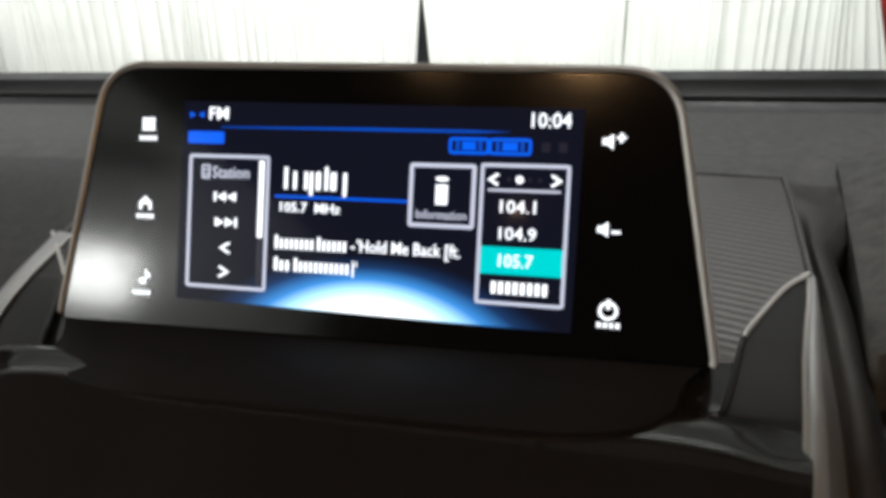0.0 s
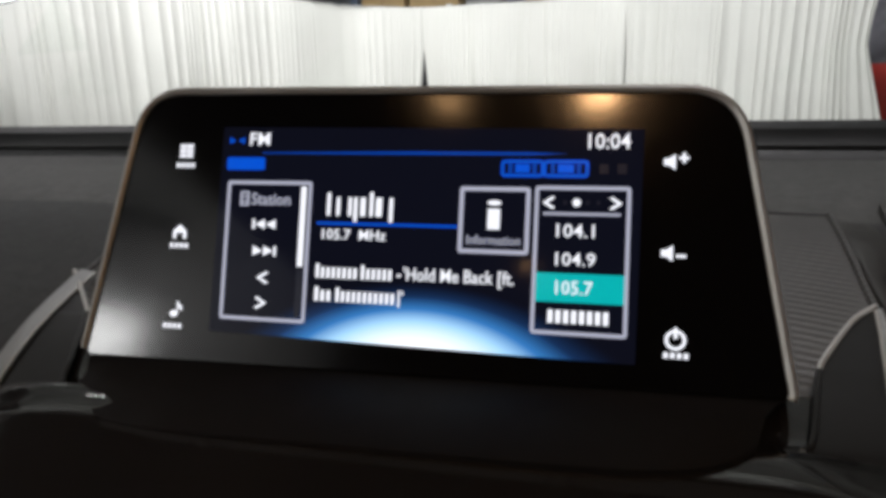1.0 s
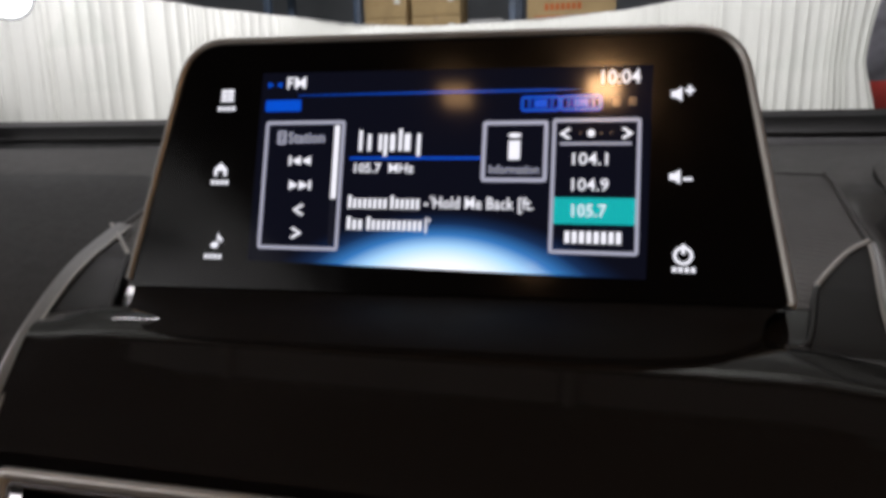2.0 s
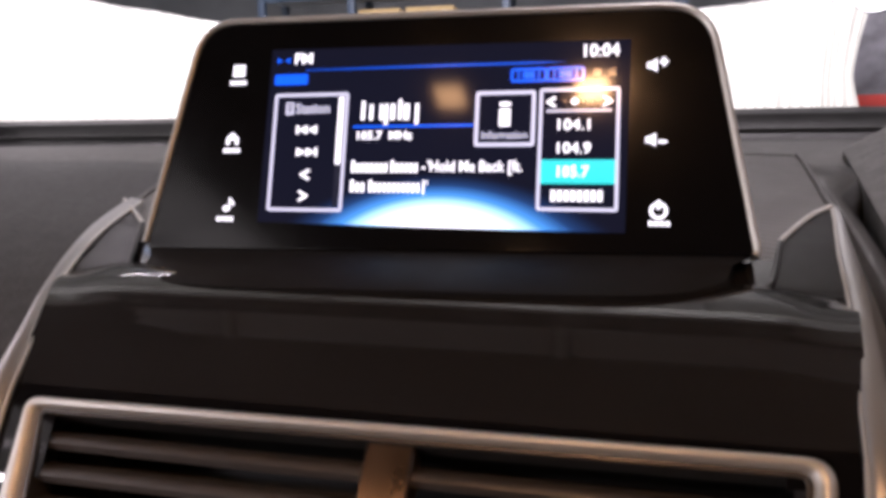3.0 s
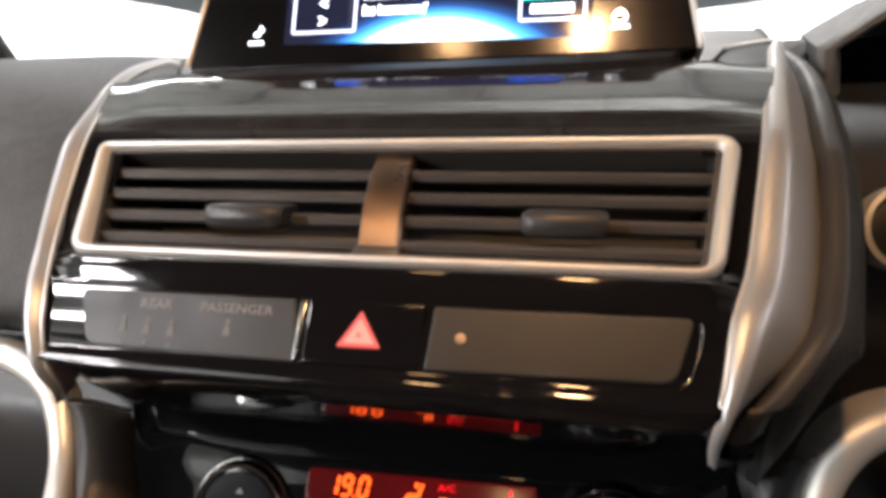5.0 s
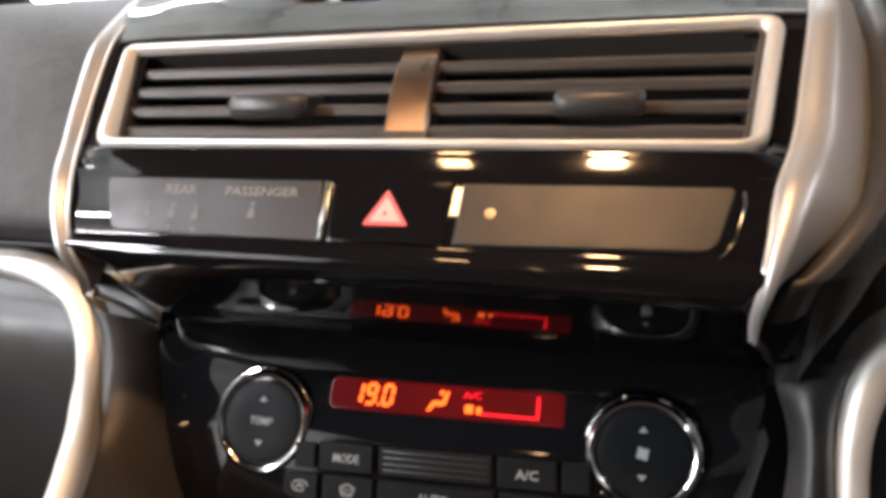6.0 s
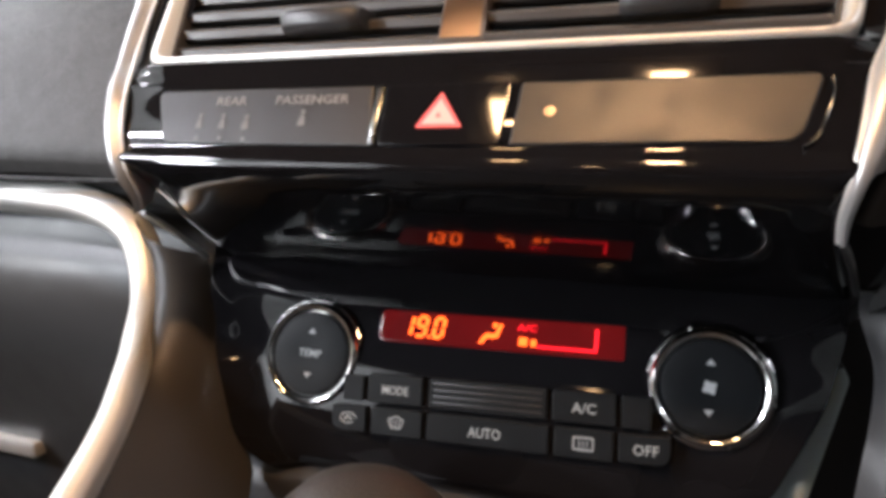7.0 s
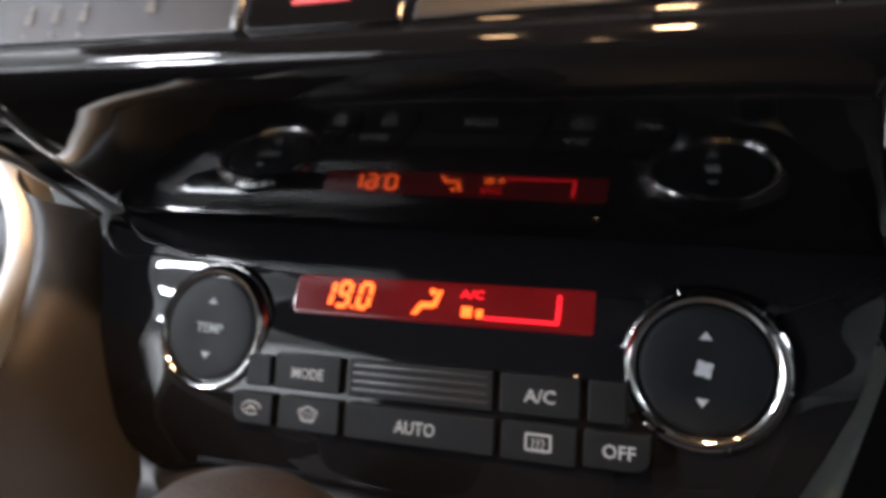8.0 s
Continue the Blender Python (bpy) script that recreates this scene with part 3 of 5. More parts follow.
for y, z in along(PAD, 36):
    edge = left_edge(max(y - 0.012, 0.0425)) + 0.004
    rows.append([Vector((edge + (-0.80 - edge) * (k / 40), y - 0.006 * math.sin(min(1, k / 8) * math.pi / 2) + wave(k * 0.02, y, 3, 0.001), z + 0.004 * math.sin(min(1, k / 6) * math.pi / 2))) for k in range(41)])
part("pad", grid(rows), SOFT, pad, smooth=70)
part("seam", tube([(-0.14 - 0.66 * k / 20, 0.1005, 0.8615) for k in range(21)], 0.0014, 6), MATTE, pad)

# driver-side pad: a dark strip that follows the right rail and rolls away into the footwell
dpad = thing("driver_pad", (0.17, 0.1, 0.86), "charcoal soft-touch dashboard pad beside the instrument hood", "dashboard pad")
rows = []
far = [(0.372, 1.011), (0.33, 1.0075)]
for y, z in far:
    rows.append([Vector((x, y, z)) for x in (0.176, 0.182, 0.190, 0.20, 0.215, 0.235, 0.25)] + [Vector((0.26, y + 0.01, z - 0.06)), Vector((0.27, y + 0.02, z - 0.15))])
for i, r in enumerate(RAIL):
    if r[0] > 0.30 or i % 2:
        continue
    n = normal_at(RAIL, i)
    p = Vector((r[5] + 0.0012, r[0], r[1]))
    wide = 0.5
    rows.append([p + Vector((0, 0.012, 0)) - n * 0.012] + [p + Vector((d * wide, 0, 0)) - n * k for d, k in ((0.0015, 0.0075), (0.006, 0.0062), (0.014, 0.0075), (0.023, 0.012), (0.032, 0.021))] +
                [p + Vector((d * wide, y, z)) for d, y, z in ((0.035, 0.035, -0.026), (0.037, 0.060, -0.036), (0.039, 0.10, -0.055))])
part("piping", grid([r[:4] for r in rows]), SOFT_DARK, dpad, "rolled piping along the trim rail", smooth=70)
part("pad", grid([r[3:] for r in rows]), SOFT, dpad, smooth=70)

# instrument hood, an arch over a dark hollow
binnacle = thing("instrument_hood", (0.43, 0.3, 0.97), "dark grained instrument binnacle hood in front of the driver", "instrument hood")
def arch(y, drop=0.0):
    """One rib of the hood: it rises from its foot beside the pad, over the dials, and down again."""
    t = (y - 0.207) / 0.155
    fx, fz = 0.1725 + 0.0335 * t + drop, 0.989 + 0.024 * t
    half = [(fx + 0.004, fz - 0.05), (fx + 0.001, fz - 0.012)] + [(fx + (0.43 - fx) * k / 20, fz + (1.098 - drop - fz) * (1 - (1 - k / 20) ** 1.75)) for k in range(21)]
    return [Vector((x, y, z)) for x, z in half] + [Vector((0.86 - x, y, z)) for x, z in reversed(half[:-1])]


part("hood", grid([arch(y) for y in (0.40, 0.365, 0.33, 0.29, 0.25, 0.222, 0.211)] + [arch(0.2075, 0.002), arch(0.2075, 0.006), arch(0.215, 0.009), arch(0.30, 0.010), arch(0.383, 0.010)]), DASH_TOP, binnacle, smooth=60)
part("back", grid([[Vector((0.43 - 0.222 * math.cos(math.pi * k / 20) * s, 0.384, 0.955 + 0.12 * math.sin(math.pi * k / 20) ** 0.8 * s)) for k in range(21)] for s in (1.0, 0.6, 0.05)]), MATTE, binnacle)

# starter button with its chrome ring on the driver's side
START = pose(0.1895, 0.138, 0.9165, 78, 0, 4)
starter = thing("starter_button", (0.1885, 0.13, 0.91), "round starter button with a chrome ring", "button")
part("ring", lathe([(0.0165, -0.012), (0.0175, -0.002), (0.0170, 0.0015), (0.0150, 0.002), (0.0140, -0.001), (0.0139, -0.004)], START), SATIN, starter)
part("cap", lathe([(0.0136, -0.006), (0.0134, -0.0015), (0.0120, -0.0006), (0.004, -0.0008), (0.0005, -0.0008)], START), MATTE, starter)
low = tagged(part("driver_lower_panel", grid([[Vector((x, y, z)) for x in (0.125, 0.15, 0.2, 0.3, 0.5, 0.8)] for y, z in along([(0.23, 0.975), (0.165, 0.945), (0.152, 0.905), (0.156, 0.86), (0.17, 0.80), (0.19, 0.70), (0.21, 0.55)], 14)]), MATTE),
             "matt black lower dashboard panel on the driver's side", "dashboard panel")

# ---------------------------------------------------------------- air vent
vent = thing("air_vent", (0, 0.075, 0.905), "central air vent with a satin silver frame and dark slats", "air vent")
outer = rounded([(-0.1240, -0.0298), (0.1115, -0.0300), (0.1220, 0.0285), (-0.1355, 0.0262)], [0.010, 0.010, 0.009, 0.006], 6)
inner = rounded([(-0.1138, -0.0255), (0.1062, -0.0255), (0.1142, 0.0235), (-0.1276, 0.0216)], [0.002, 0.003, 0.004, 0.002], 6)
loops = [(0, -0.006), (0, -0.0012), (0.07, 0.0012), (0.2, 0.0027), (0.38, 0.0035), (0.55, 0.0036), (0.72, 0.0029), (0.88, 0.0014), (1, -0.0006), (1, -0.006)]
part("frame", grid([[VENT @ Vector((*a.lerp(b, u), w)) for a, b in zip(outer, inner)] for u, w in loops], True), SATIN, vent, "satin silver frame", smooth=60)
lip = inset(inner, -0.0004)
part("inner_lip", band(lip, inset(inner, 0.0012), VENT, 0.0012, -0.010, 0.0004), SLAT, vent)
box_in = [Vector(p) for p in inner]
part("duct", grid([[VENT @ Vector((p.x * k, p.y * k, w)) for p in box_in] for k, w in ((1, -0.004), (1, -0.044), (0.97, -0.045), (0.4, -0.045), (0.02, -0.045))], True), DUCT, vent)
for k in range(4):
    v = 0.0122 - k * 0.0104
    for x0, x1 in ((-0.1292 + (0.0216 - v) * 0.300, -0.0085), (0.0055, 0.1152 - (0.0235 - v) * 0.170)):
        sect = [(0.0008, 0.0030), (0.0014, 0.0022), (0.0016, 0.0010), (0.0012, -0.003), (0.0006, -0.0065), (-0.0004, -0.0065), (-0.0010, -0.003), (-0.0012, 0.0012), (-0.0006, 0.0028)]
        rows = []
        for x in (x0, x0 + 0.001, x1 - 0.001, x1):
            cut = 0.92 if x in (x0, x1) else 1.0
            rows.append([VENT @ Vector((x, v + 1.35 * a * cut - b * 0.62, b * 0.75 - 0.0035 + 1.1 * a)) for a, b in sect])
        part("slat", grid(rows, True, True), SLAT, vent)
rows = []
for k in range(13):
    v = -0.0258 + 0.0478 * k / 12
    bow_out = 0.0042 * (1 - ((v + 0.002) / 0.0245) ** 2)
    rows.append([VENT @ Vector((x + 0.0004 - 0.0022 * k / 12, v, w + bow_out)) for x, w in ((-0.0088, -0.012), (-0.0088, -0.0028), (-0.0078, -0.0016), (0.0058, -0.0016), (0.0068, -0.0028), (0.0068, -0.012))])
part("divider", clean(grid(rows)), BRUSHED, vent, "curved brushed metal divider")
part("divider_foot", block(-0.0092, 0.0076, -0.0258, -0.0215, -0.008, 0.0014, 0.0006, VENT), SLAT, vent)
for x0, x1 in ((-0.0680, -0.0370), (0.0490, 0.0770)):
    tab = []
    for x, s, d in ((x0, 0.72, -0.0022), (x0 + 0.0012, 0.92, -0.0010), (x0 + 0.004, 1.0, 0), (x1 - 0.004, 1.0, 0), (x1 - 0.0012, 0.92, -0.0010), (x1, 0.72, -0.0022)):
        # a flat plate that stands out along the slats, its front edge rounded
        tab.append([VENT @ Vector((x, -0.0078 - 0.64 * (b + (d if b > 0.004 else 0)) + 0.98 * a * s, -0.0008 + 0.77 * (b + (d if b > 0.004 else 0)) + 0.82 * a * s))
                    for a, b in ((0.0030, -0.005), (0.0031, 0.0075), (0.0026, 0.0098), (0.0010, 0.0112), (-0.0020, 0.0112), (-0.0038, 0.0100), (-0.0043, 0.0070), (-0.0040, -0.002))])
    part("vane_tab", grid(tab, True, True), TAB, vent, "black vane tab", smooth=55)

# ---------------------------------------------------------------- switches under the vent
STRIP = pose(0, 0.0490, 0.8904, 60.3)
seat = thing("seat_indicator_panel", (-0.062, 0.049, 0.88), "grey seat-belt indicator panel with dim markings", "switch panel")
part("face", slab(rounded([(-0.0985, -0.0097), (-0.0195, -0.0104), (-0.0227, 0.0104), (-0.1062, 0.0102)], [0.004, 0.0008, 0.0008, 0.004]), STRIP, 0.0010, -0.004), SWITCH, seat)
part("word_mark", words("REAR", -0.0800, -0.0680, 0.0042, 0.0073, STRIP, 0.00105), PAINT_GREY, seat)
part("word_mark", words("PASSENGER", -0.0568, -0.0302, 0.0042, 0.0073, STRIP, 0.00105), PAINT_GREY, seat)
for x, y in ((-0.0850, -0.0022), (-0.0757, -0.0022), (-0.0664, -0.0026), (-0.0456, -0.0012)):
    fig = join(lathe([(0.0009, 0), (0.0009, 0.0002), (0.0004, 0.0003)], STRIP @ Matrix.Translation((x, y + 0.0024, 0.00102)), 12),
               slab(rounded([(x - 0.0015, y - 0.0024), (x + 0.0015, y - 0.0024), (x + 0.0008, y + 0.0012), (x - 0.0008, y + 0.0012)], 0.0006, 3), STRIP, 0.00125, 0.00102, 0.0001))
    part("seat_mark", fig, SEAT_MARK, seat)
    if x < -0.06:
        part("mark_dot", lathe([(0.0008, 0), (0.0008, 0.0002), (0.0002, 0.0003)], STRIP @ Matrix.Translation((x + 0.0004, y - 0.0058, 0.00102)), 10), SEAT_MARK, seat)
part("end_bar", block(-0.0212, -0.0188, -0.0100, 0.0102, -0.003, 0.0012, 0.0008, STRIP), EDGE, seat, "polished end bar")

hazard = thing("hazard_switch", (0.001, 0.049, 0.88), "glossy black hazard switch with a lit red triangle", "switch")
part("key", slab(rounded([(-0.0176, -0.0103), (0.0205, -0.0103), (0.0217, 0.0104), (-0.0180, 0.0104)], 0.0012), STRIP, 0.0010, -0.004), GLOSS, hazard)
tri = [(-0.0064, -0.0046), (0.0084, -0.0044), (0.0006, 0.0074)]
part("triangle", band(rounded(tri, 0.0008, 4), rounded([(-0.0044, -0.0034), (0.0064, -0.0033), (0.0006, 0.0052)], 0.0005, 4), STRIP, 0.00135, 0.00105, 0.0001), HAZARD_RED, hazard, "lit red triangle outline")
part("triangle_fill", slab(rounded([(-0.0043, -0.0033), (0.0063, -0.0032), (0.0006, 0.0051)], 0.0004, 4), STRIP, 0.00125, 0.00105, 0.0001), HAZARD_PALE, hazard)
part("triangle_mark", slab(rounded([(-0.0004, -0.0012), (0.0016, -0.0012), (0.0006, 0.0006)], 0.0002, 3), STRIP, 0.0015, 0.0012, 0.0001), HAZARD_RED, hazard)

blank = thing("blank_switch_panel", (0.062, 0.049, 0.88), "plain grey blank switch cover", "switch panel")
part("face", slab(rounded([(0.0228, -0.0100), (0.0965, -0.0088), (0.1022, 0.0108), (0.0244, 0.0102)], [0.0008, 0.005, 0.003, 0.0008]), STRIP, 0.0010, -0.004), SWITCH, blank)
part("sensor_dot", lathe([(0.0017, 0), (0.0016, 0.0002), (0.0004, 0.0003)], STRIP @ Matrix.Translation((0.0335, 0.0005, 0.00102)), 16), BRUSHED, blank)
part("end_trim", tube([STRIP @ Vector((x, y, 0.0006)) for x, y in ((0.1034, 0.0092), (0.1040, 0.0060), (0.1028, 0.0010), (0.1010, -0.0050), (0.0994, -0.0082), (0.0972, -0.0100))], 0.0005, 8), EDGE, blank, "thin polished end trim")

# ---------------------------------------------------------------- climate control
climate = thing("climate_control", (0.0, 0.085, 0.745), "glossy black climate control panel with two dials and a red display", "climate control")
FASCIA = [(0.1160, 0.8275, -0.1345, 0.1290), (0.1115, 0.8235, -0.1325, 0.1285), (0.1030, 0.8149, -0.1280, 0.1270), (0.0958, 0.8025, -0.1210, 0.1240), (0.0880, 0.7915, -0.1155, 0.1200),
          (0.0842, 0.7810, -0.1110, 0.1150), (0.0806, 0.7700, -0.1060, 0.1095), (0.0785, 0.7590, -0.1005, 0.1035), (0.0780, 0.7520, -0.0930, 0.0960), (0.0792, 0.7480, -0.0860, 0.0890), (0.083, 0.7450, -0.0830, 0.0860)]
part("fascia", grid([[Vector((x0 + (x1 - x0) * k / 30, y - (0.006 if k == 0 else 0.0025 if k == 1 else -0.003 if k == 30 else -0.0008 if k == 29 else 0.0) + 0.0052 * max(0.0, min(1.0, (x0 + (x1 - x0) * k / 30 - 0.060) / 0.014)), z + 0.0012 * (k / 15 - 1))) for k in range(31)] for y, z, x0, x1 in along(FASCIA, 40)]), GLOSS, climate, smooth=60)
DISP = pose(0.0052, 0.0978, 0.8066, 58, 0, 0) @ pose(0, 0, 0, 0, 0, 1.3)
lens = part("display_lens", slab(rounded(rect(-0.0490, 0.0488, -0.0066, 0.0064), [0.0035, 0.001, 0.001, 0.003]), DISP, 0.0006, -0.012), RED_LENS, climate, "glowing red display window")
SEG = {"a": (0, 1, 0), "b": (0.5, 0.5, 1), "c": (0.5, -0.5, 1), "d": (0, -1, 0), "e": (-0.5, -0.5, 1), "f": (-0.5, 0.5, 1), "g": (0, 0, 0)}


def digit(lit_segments, x, y, w, h, m):
    """One seven-segment figure, slightly slanted."""
    out = []
    for s in lit_segments:
        sx, sy, upright = SEG[s]
        cx, cy = x + sx * w + sy * h * 0.06, y + sy * h / 2
        a, b = (0.00074, h * 0.21) if upright else (w * 0.42, 0.00074)
        out.append(slab([(cx - a, cy - b), (cx + a, cy - b), (cx + a + (0.0003 if upright else 0), cy + b), (cx - a + (0.0003 if upright else 0), cy + b)], m, 0.0009, 0.00062, 0.0001))
    return join(*out)


for name_segments, x in (("bc", -0.0366), ("abcdfg", -0.0306), ("abcdef", -0.0233)):
    part("figure", digit(name_segments, x, 0.0003, 0.0036, 0.0078, DISP), RED_SEG, lens, "glowing orange-red figure")
part("figure_point", slab(rect(-0.0275, -0.0265, -0.0042, -0.0032), DISP, 0.0009, 0.00062, 0.0001), RED_SEG, lens)
part("airflow_mark", join(slab(rounded(rect(-0.0012, 0.0006, 0.0020, 0.0040), 0.0008, 4), DISP, 0.0009, 0.00062, 0.0001),
     slab([(-0.0064, -0.0046), (-0.0046, -0.0044), (-0.0026, -0.0014), (-0.0044, -0.0010)], DISP, 0.0009, 0.00062, 0.0001),
     slab([(-0.0042, -0.0022), (0.0002, -0.0022), (0.0006, -0.0004), (-0.0038, -0.0004)], DISP, 0.0009, 0.00062, 0.0001),
     slab([(-0.0004, -0.0018), (0.0012, -0.0018), (0.0028, 0.0036), (0.0014, 0.0036)], DISP, 0.0009, 0.00062, 0.0001)), RED_SEG, lens)
part("word_mark", words("A/C", 0.0086, 0.0160, 0.0016, 0.0042, DISP, 0.0007), RED_BAR, lens)
part("fan_bar", slab(rect(0.0096, 0.0128, -0.0042, -0.0010), DISP, 0.0009, 0.00062, 0.0001), RED_SEG, lens)
part("fan_bar", slab(rect(0.0142, 0.0162, -0.0042, -0.0016), DISP, 0.0009, 0.00062, 0.0001), RED_SEG, lens)
part("scale_line", join(slab(rect(0.0166, 0.0390, -0.0046, -0.0036), DISP, 0.0009, 0.00062, 0.0001), slab(rect(0.0380, 0.0392, -0.0034, 0.0042), DISP, 0.0009, 0.00062, 0.0001)), RED_BAR, lens)

KEYPAD = pose(0.005, 0.0826, 0.780, 72) @ pose(0, 0, 0, 0, 0, 2.2)
keyrow = {}
for what, x0, x1, y0, y1 in (("mode", -0.0482, -0.0250, 0.0000, 0.0112), ("grille", -0.0222, 0.0236, 0.0000, 0.0112), ("ac", 0.0256, 0.0480, 0.0000, 0.0112),
                             ("recirculate", -0.0634, -0.0484, -0.0122, -0.0022), ("front", -0.0460, -0.0244, -0.0124, -0.0020), ("auto", -0.0224, 0.0246, -0.0124, -0.0020),
                             ("rear", 0.0266, 0.0474, -0.0124, -0.0020), ("off", 0.0492, 0.0665, -0.0118, -0.0020), ("end", 0.0500, 0.0600, 0.0000, 0.0112), ("start", -0.0590, -0.0500, 0.0000, 0.0100)):
    radii = [0.006, 0.0008, 0.0008, 0.0008] if what == "recirculate" else [0.0008, 0.006, 0.0008, 0.0008] if what == "off" else 0.0008
    keyrow[what] = part("grille" if what == "grille" else "key", slab(rounded(rect(x0, x1, y0, y1), radii, 4), KEYPAD, 0.0014, -0.010, 0.0004), BUTTON, climate)
for k in range(4):
    part("grille_slot", block(-0.0205, 0.0219, 0.0018 + k * 0.0024, 0.0026 + k * 0.0024, 0.0006, 0.0018, 0.0002, KEYPAD), MATTE, keyrow["grille"])
part("word_mark", words("MODE", -0.0418, -0.0308, 0.0036, 0.0070, KEYPAD, 0.0015), BACKLIT_DIM, keyrow["mode"])
part("word_mark", words("A/C", 0.0326, 0.0412, 0.0036, 0.0072, KEYPAD, 0.0015), BACKLIT_DIM, keyrow["ac"])
part("word_mark", words("AUTO", -0.0058, 0.0068, -0.0092, -0.0054, KEYPAD, 0.0015), BACKLIT_DIM, keyrow["auto"])
part("word_mark", words("OFF", 0.0542, 0.0626, -0.0088, -0.0052, KEYPAD, 0.0015), BACKLIT_DIM, keyrow["off"])


def screen_mark(x, y, w, h, m, curved):
    """The demister sign: a screen outline with a wavy arrow."""
    top = 0.35 if curved else 0.0
    o = rounded([(x - w * 0.3, y - h / 2), (x + w * 0.3, y - h / 2), (x + w / 2, y + h * 0.25), (x, y + h * (0.25 + top)), (x - w / 2, y + h * 0.25)] if curved else rect(x - w / 2, x + w / 2, y - h / 2, y + h / 2), 0.0006, 3)
    return join(band(o, inset(o, 0.0006), m, 0.0017, 0.0014, 0.0001), *[tube([m @ Vector((x + dx + 0.0003 * math.sin(k * 1.6), y - h * 0.55 + k * h * 0.11, 0.0016)) for k in range(8)], 0.00025, 5) for dx in (-0.0014, 0, 0.0014)])


part("demist_mark", screen_mark(-0.0352, -0.0070, 0.0070, 0.0046, KEYPAD, True), BACKLIT, keyrow["front"])
part("demist_mark", screen_mark(0.0370, -0.0070, 0.0074, 0.0048, KEYPAD, False), BACKLIT, keyrow["rear"])
part("recirculate_mark", join(tube([KEYPAD @ Vector((-0.0560 + 0.0034 * math.cos(a), -0.0070 + 0.0020 * math.sin(a), 0.0015)) for a in (k * 0.45 for k in range(13))], 0.00035, 5),
     tube([KEYPAD @ Vector((-0.0575 + 0.003 * k / 4, -0.0076 + 0.0012 * math.sin(k * 0.8), 0.0015)) for k in range(5)], 0.0005, 5)), BACKLIT_DIM, keyrow["recirculate"])

for cx, cy, cz, marks in ((-0.0722, 0.0872, 0.7935, "temp"), (0.0832, 0.0905, 0.7975, "fan")):
    DIAL = pose(cx, cy, cz, 69, 0, 0) @ Matrix.Scale(0.86 if marks == "fan" else 0.91, 4)
    dial = part("dial", lathe([(0.0275, -0.016), (0.0270, -0.010), (0.0255, -0.0062), (0.0240, -0.0050), (0.0232, -0.0050), (0.0005, -0.0052)], DIAL, 48), GLOSS, climate, "round climate dial")
    part("ring", lathe([(0.0240, -0.012), (0.0241, -0.0045), (0.0237, -0.0022), (0.0229, -0.0004), (0.0218, 0.0004), (0.0208, 0.0001), (0.0200, -0.0010), (0.0196, -0.0030), (0.0195, -0.006)], DIAL, 56), CHROME, dial, "chrome ring")
    part("knurled_band", lathe([(0.0254, -0.0080), (0.0253, -0.0046), (0.0246, -0.0036), (0.0238, -0.0034)], DIAL, 34), CHROME, dial, "faceted chrome band", smooth=0)
    part("cap", lathe([(0.0193, -0.006), (0.0193, -0.0016), (0.0186, -0.0006), (0.0172, -0.0003), (0.0080, -0.0007), (0.0005, -0.0008)], DIAL, 48), BUTTON, dial, "dark grey dial face")
    for k in range(6):
        if marks == "fan":
            a = radians(60 * k + 20)
            part("tick", block(-0.0005, 0.0005, 0.0226, 0.0252, -0.006, -0.0030, 0.0003, DIAL @ pose(0, 0, 0, 0, 0, math.degrees(a))), CHROME, dial)
    for s in (1, -1):
        y = 0.0100 * s
        part("arrow_mark", slab([(-0.0019, y - 0.0011 * s), (0.0019, y - 0.0011 * s), (0.0, y + 0.0014 * s)], DIAL, 0.00005, -0.0010, 0.0001), BACKLIT, dial)
    if marks == "temp":
        part("word_mark", words("TEMP", -0.0058, 0.0058, -0.0017, 0.0017, DIAL, -0.0004), BACKLIT_DIM, dial)
    else:
        part("fan_mark", join(*[slab(rounded([(-0.0002, -0.0002), (0.0024, 0.0000), (0.0027, 0.0019), (0.0003, 0.0022)], 0.0004, 3), DIAL @ pose(0, 0, 0, 0, 0, 90 * k), 0.0001, -0.0008, 0.0001) for k in range(4)]), BACKLIT, dial)

# ---------------------------------------------------------------- touch screen
SCREEN = pose(0, 0.2018, 1.033, 72.3)
display = thing("touch_screen", (-0.012, 0.22, 0.975), "free-standing glossy black touch screen lit with a radio page", "touch screen")
FACE = rounded([(-0.1450, -0.0495), (0.1165, -0.0457), (0.0985, 0.0543), (-0.1245, 0.0574)], [0.003, 0.003, 0.017, 0.017], 8)
part("glass", slab(FACE, SCREEN, 0.0, -0.004, 0.0006), SCREEN_GLASS, display, "dark cover glass")
# housing: tapers to the back, with a sloped chin below the glass
back = [Vector((p.x * 0.93 - 0.001, p.y * 0.90 + 0.001)) for p in FACE]
part("housing", grid([[SCREEN @ Vector((p.x, p.y, -0.0035)) for p in inset(FACE, 0.0002)], [SCREEN @ Vector((p.x, p.y, -0.010)) for p in FACE], [SCREEN @ Vector((p.x, p.y, -0.017)) for p in inset(FACE, 0.003)],
                      [SCREEN @ Vector((p.x, p.y, -0.024)) for p in back]], True, True), MATTE, display)
hull = []
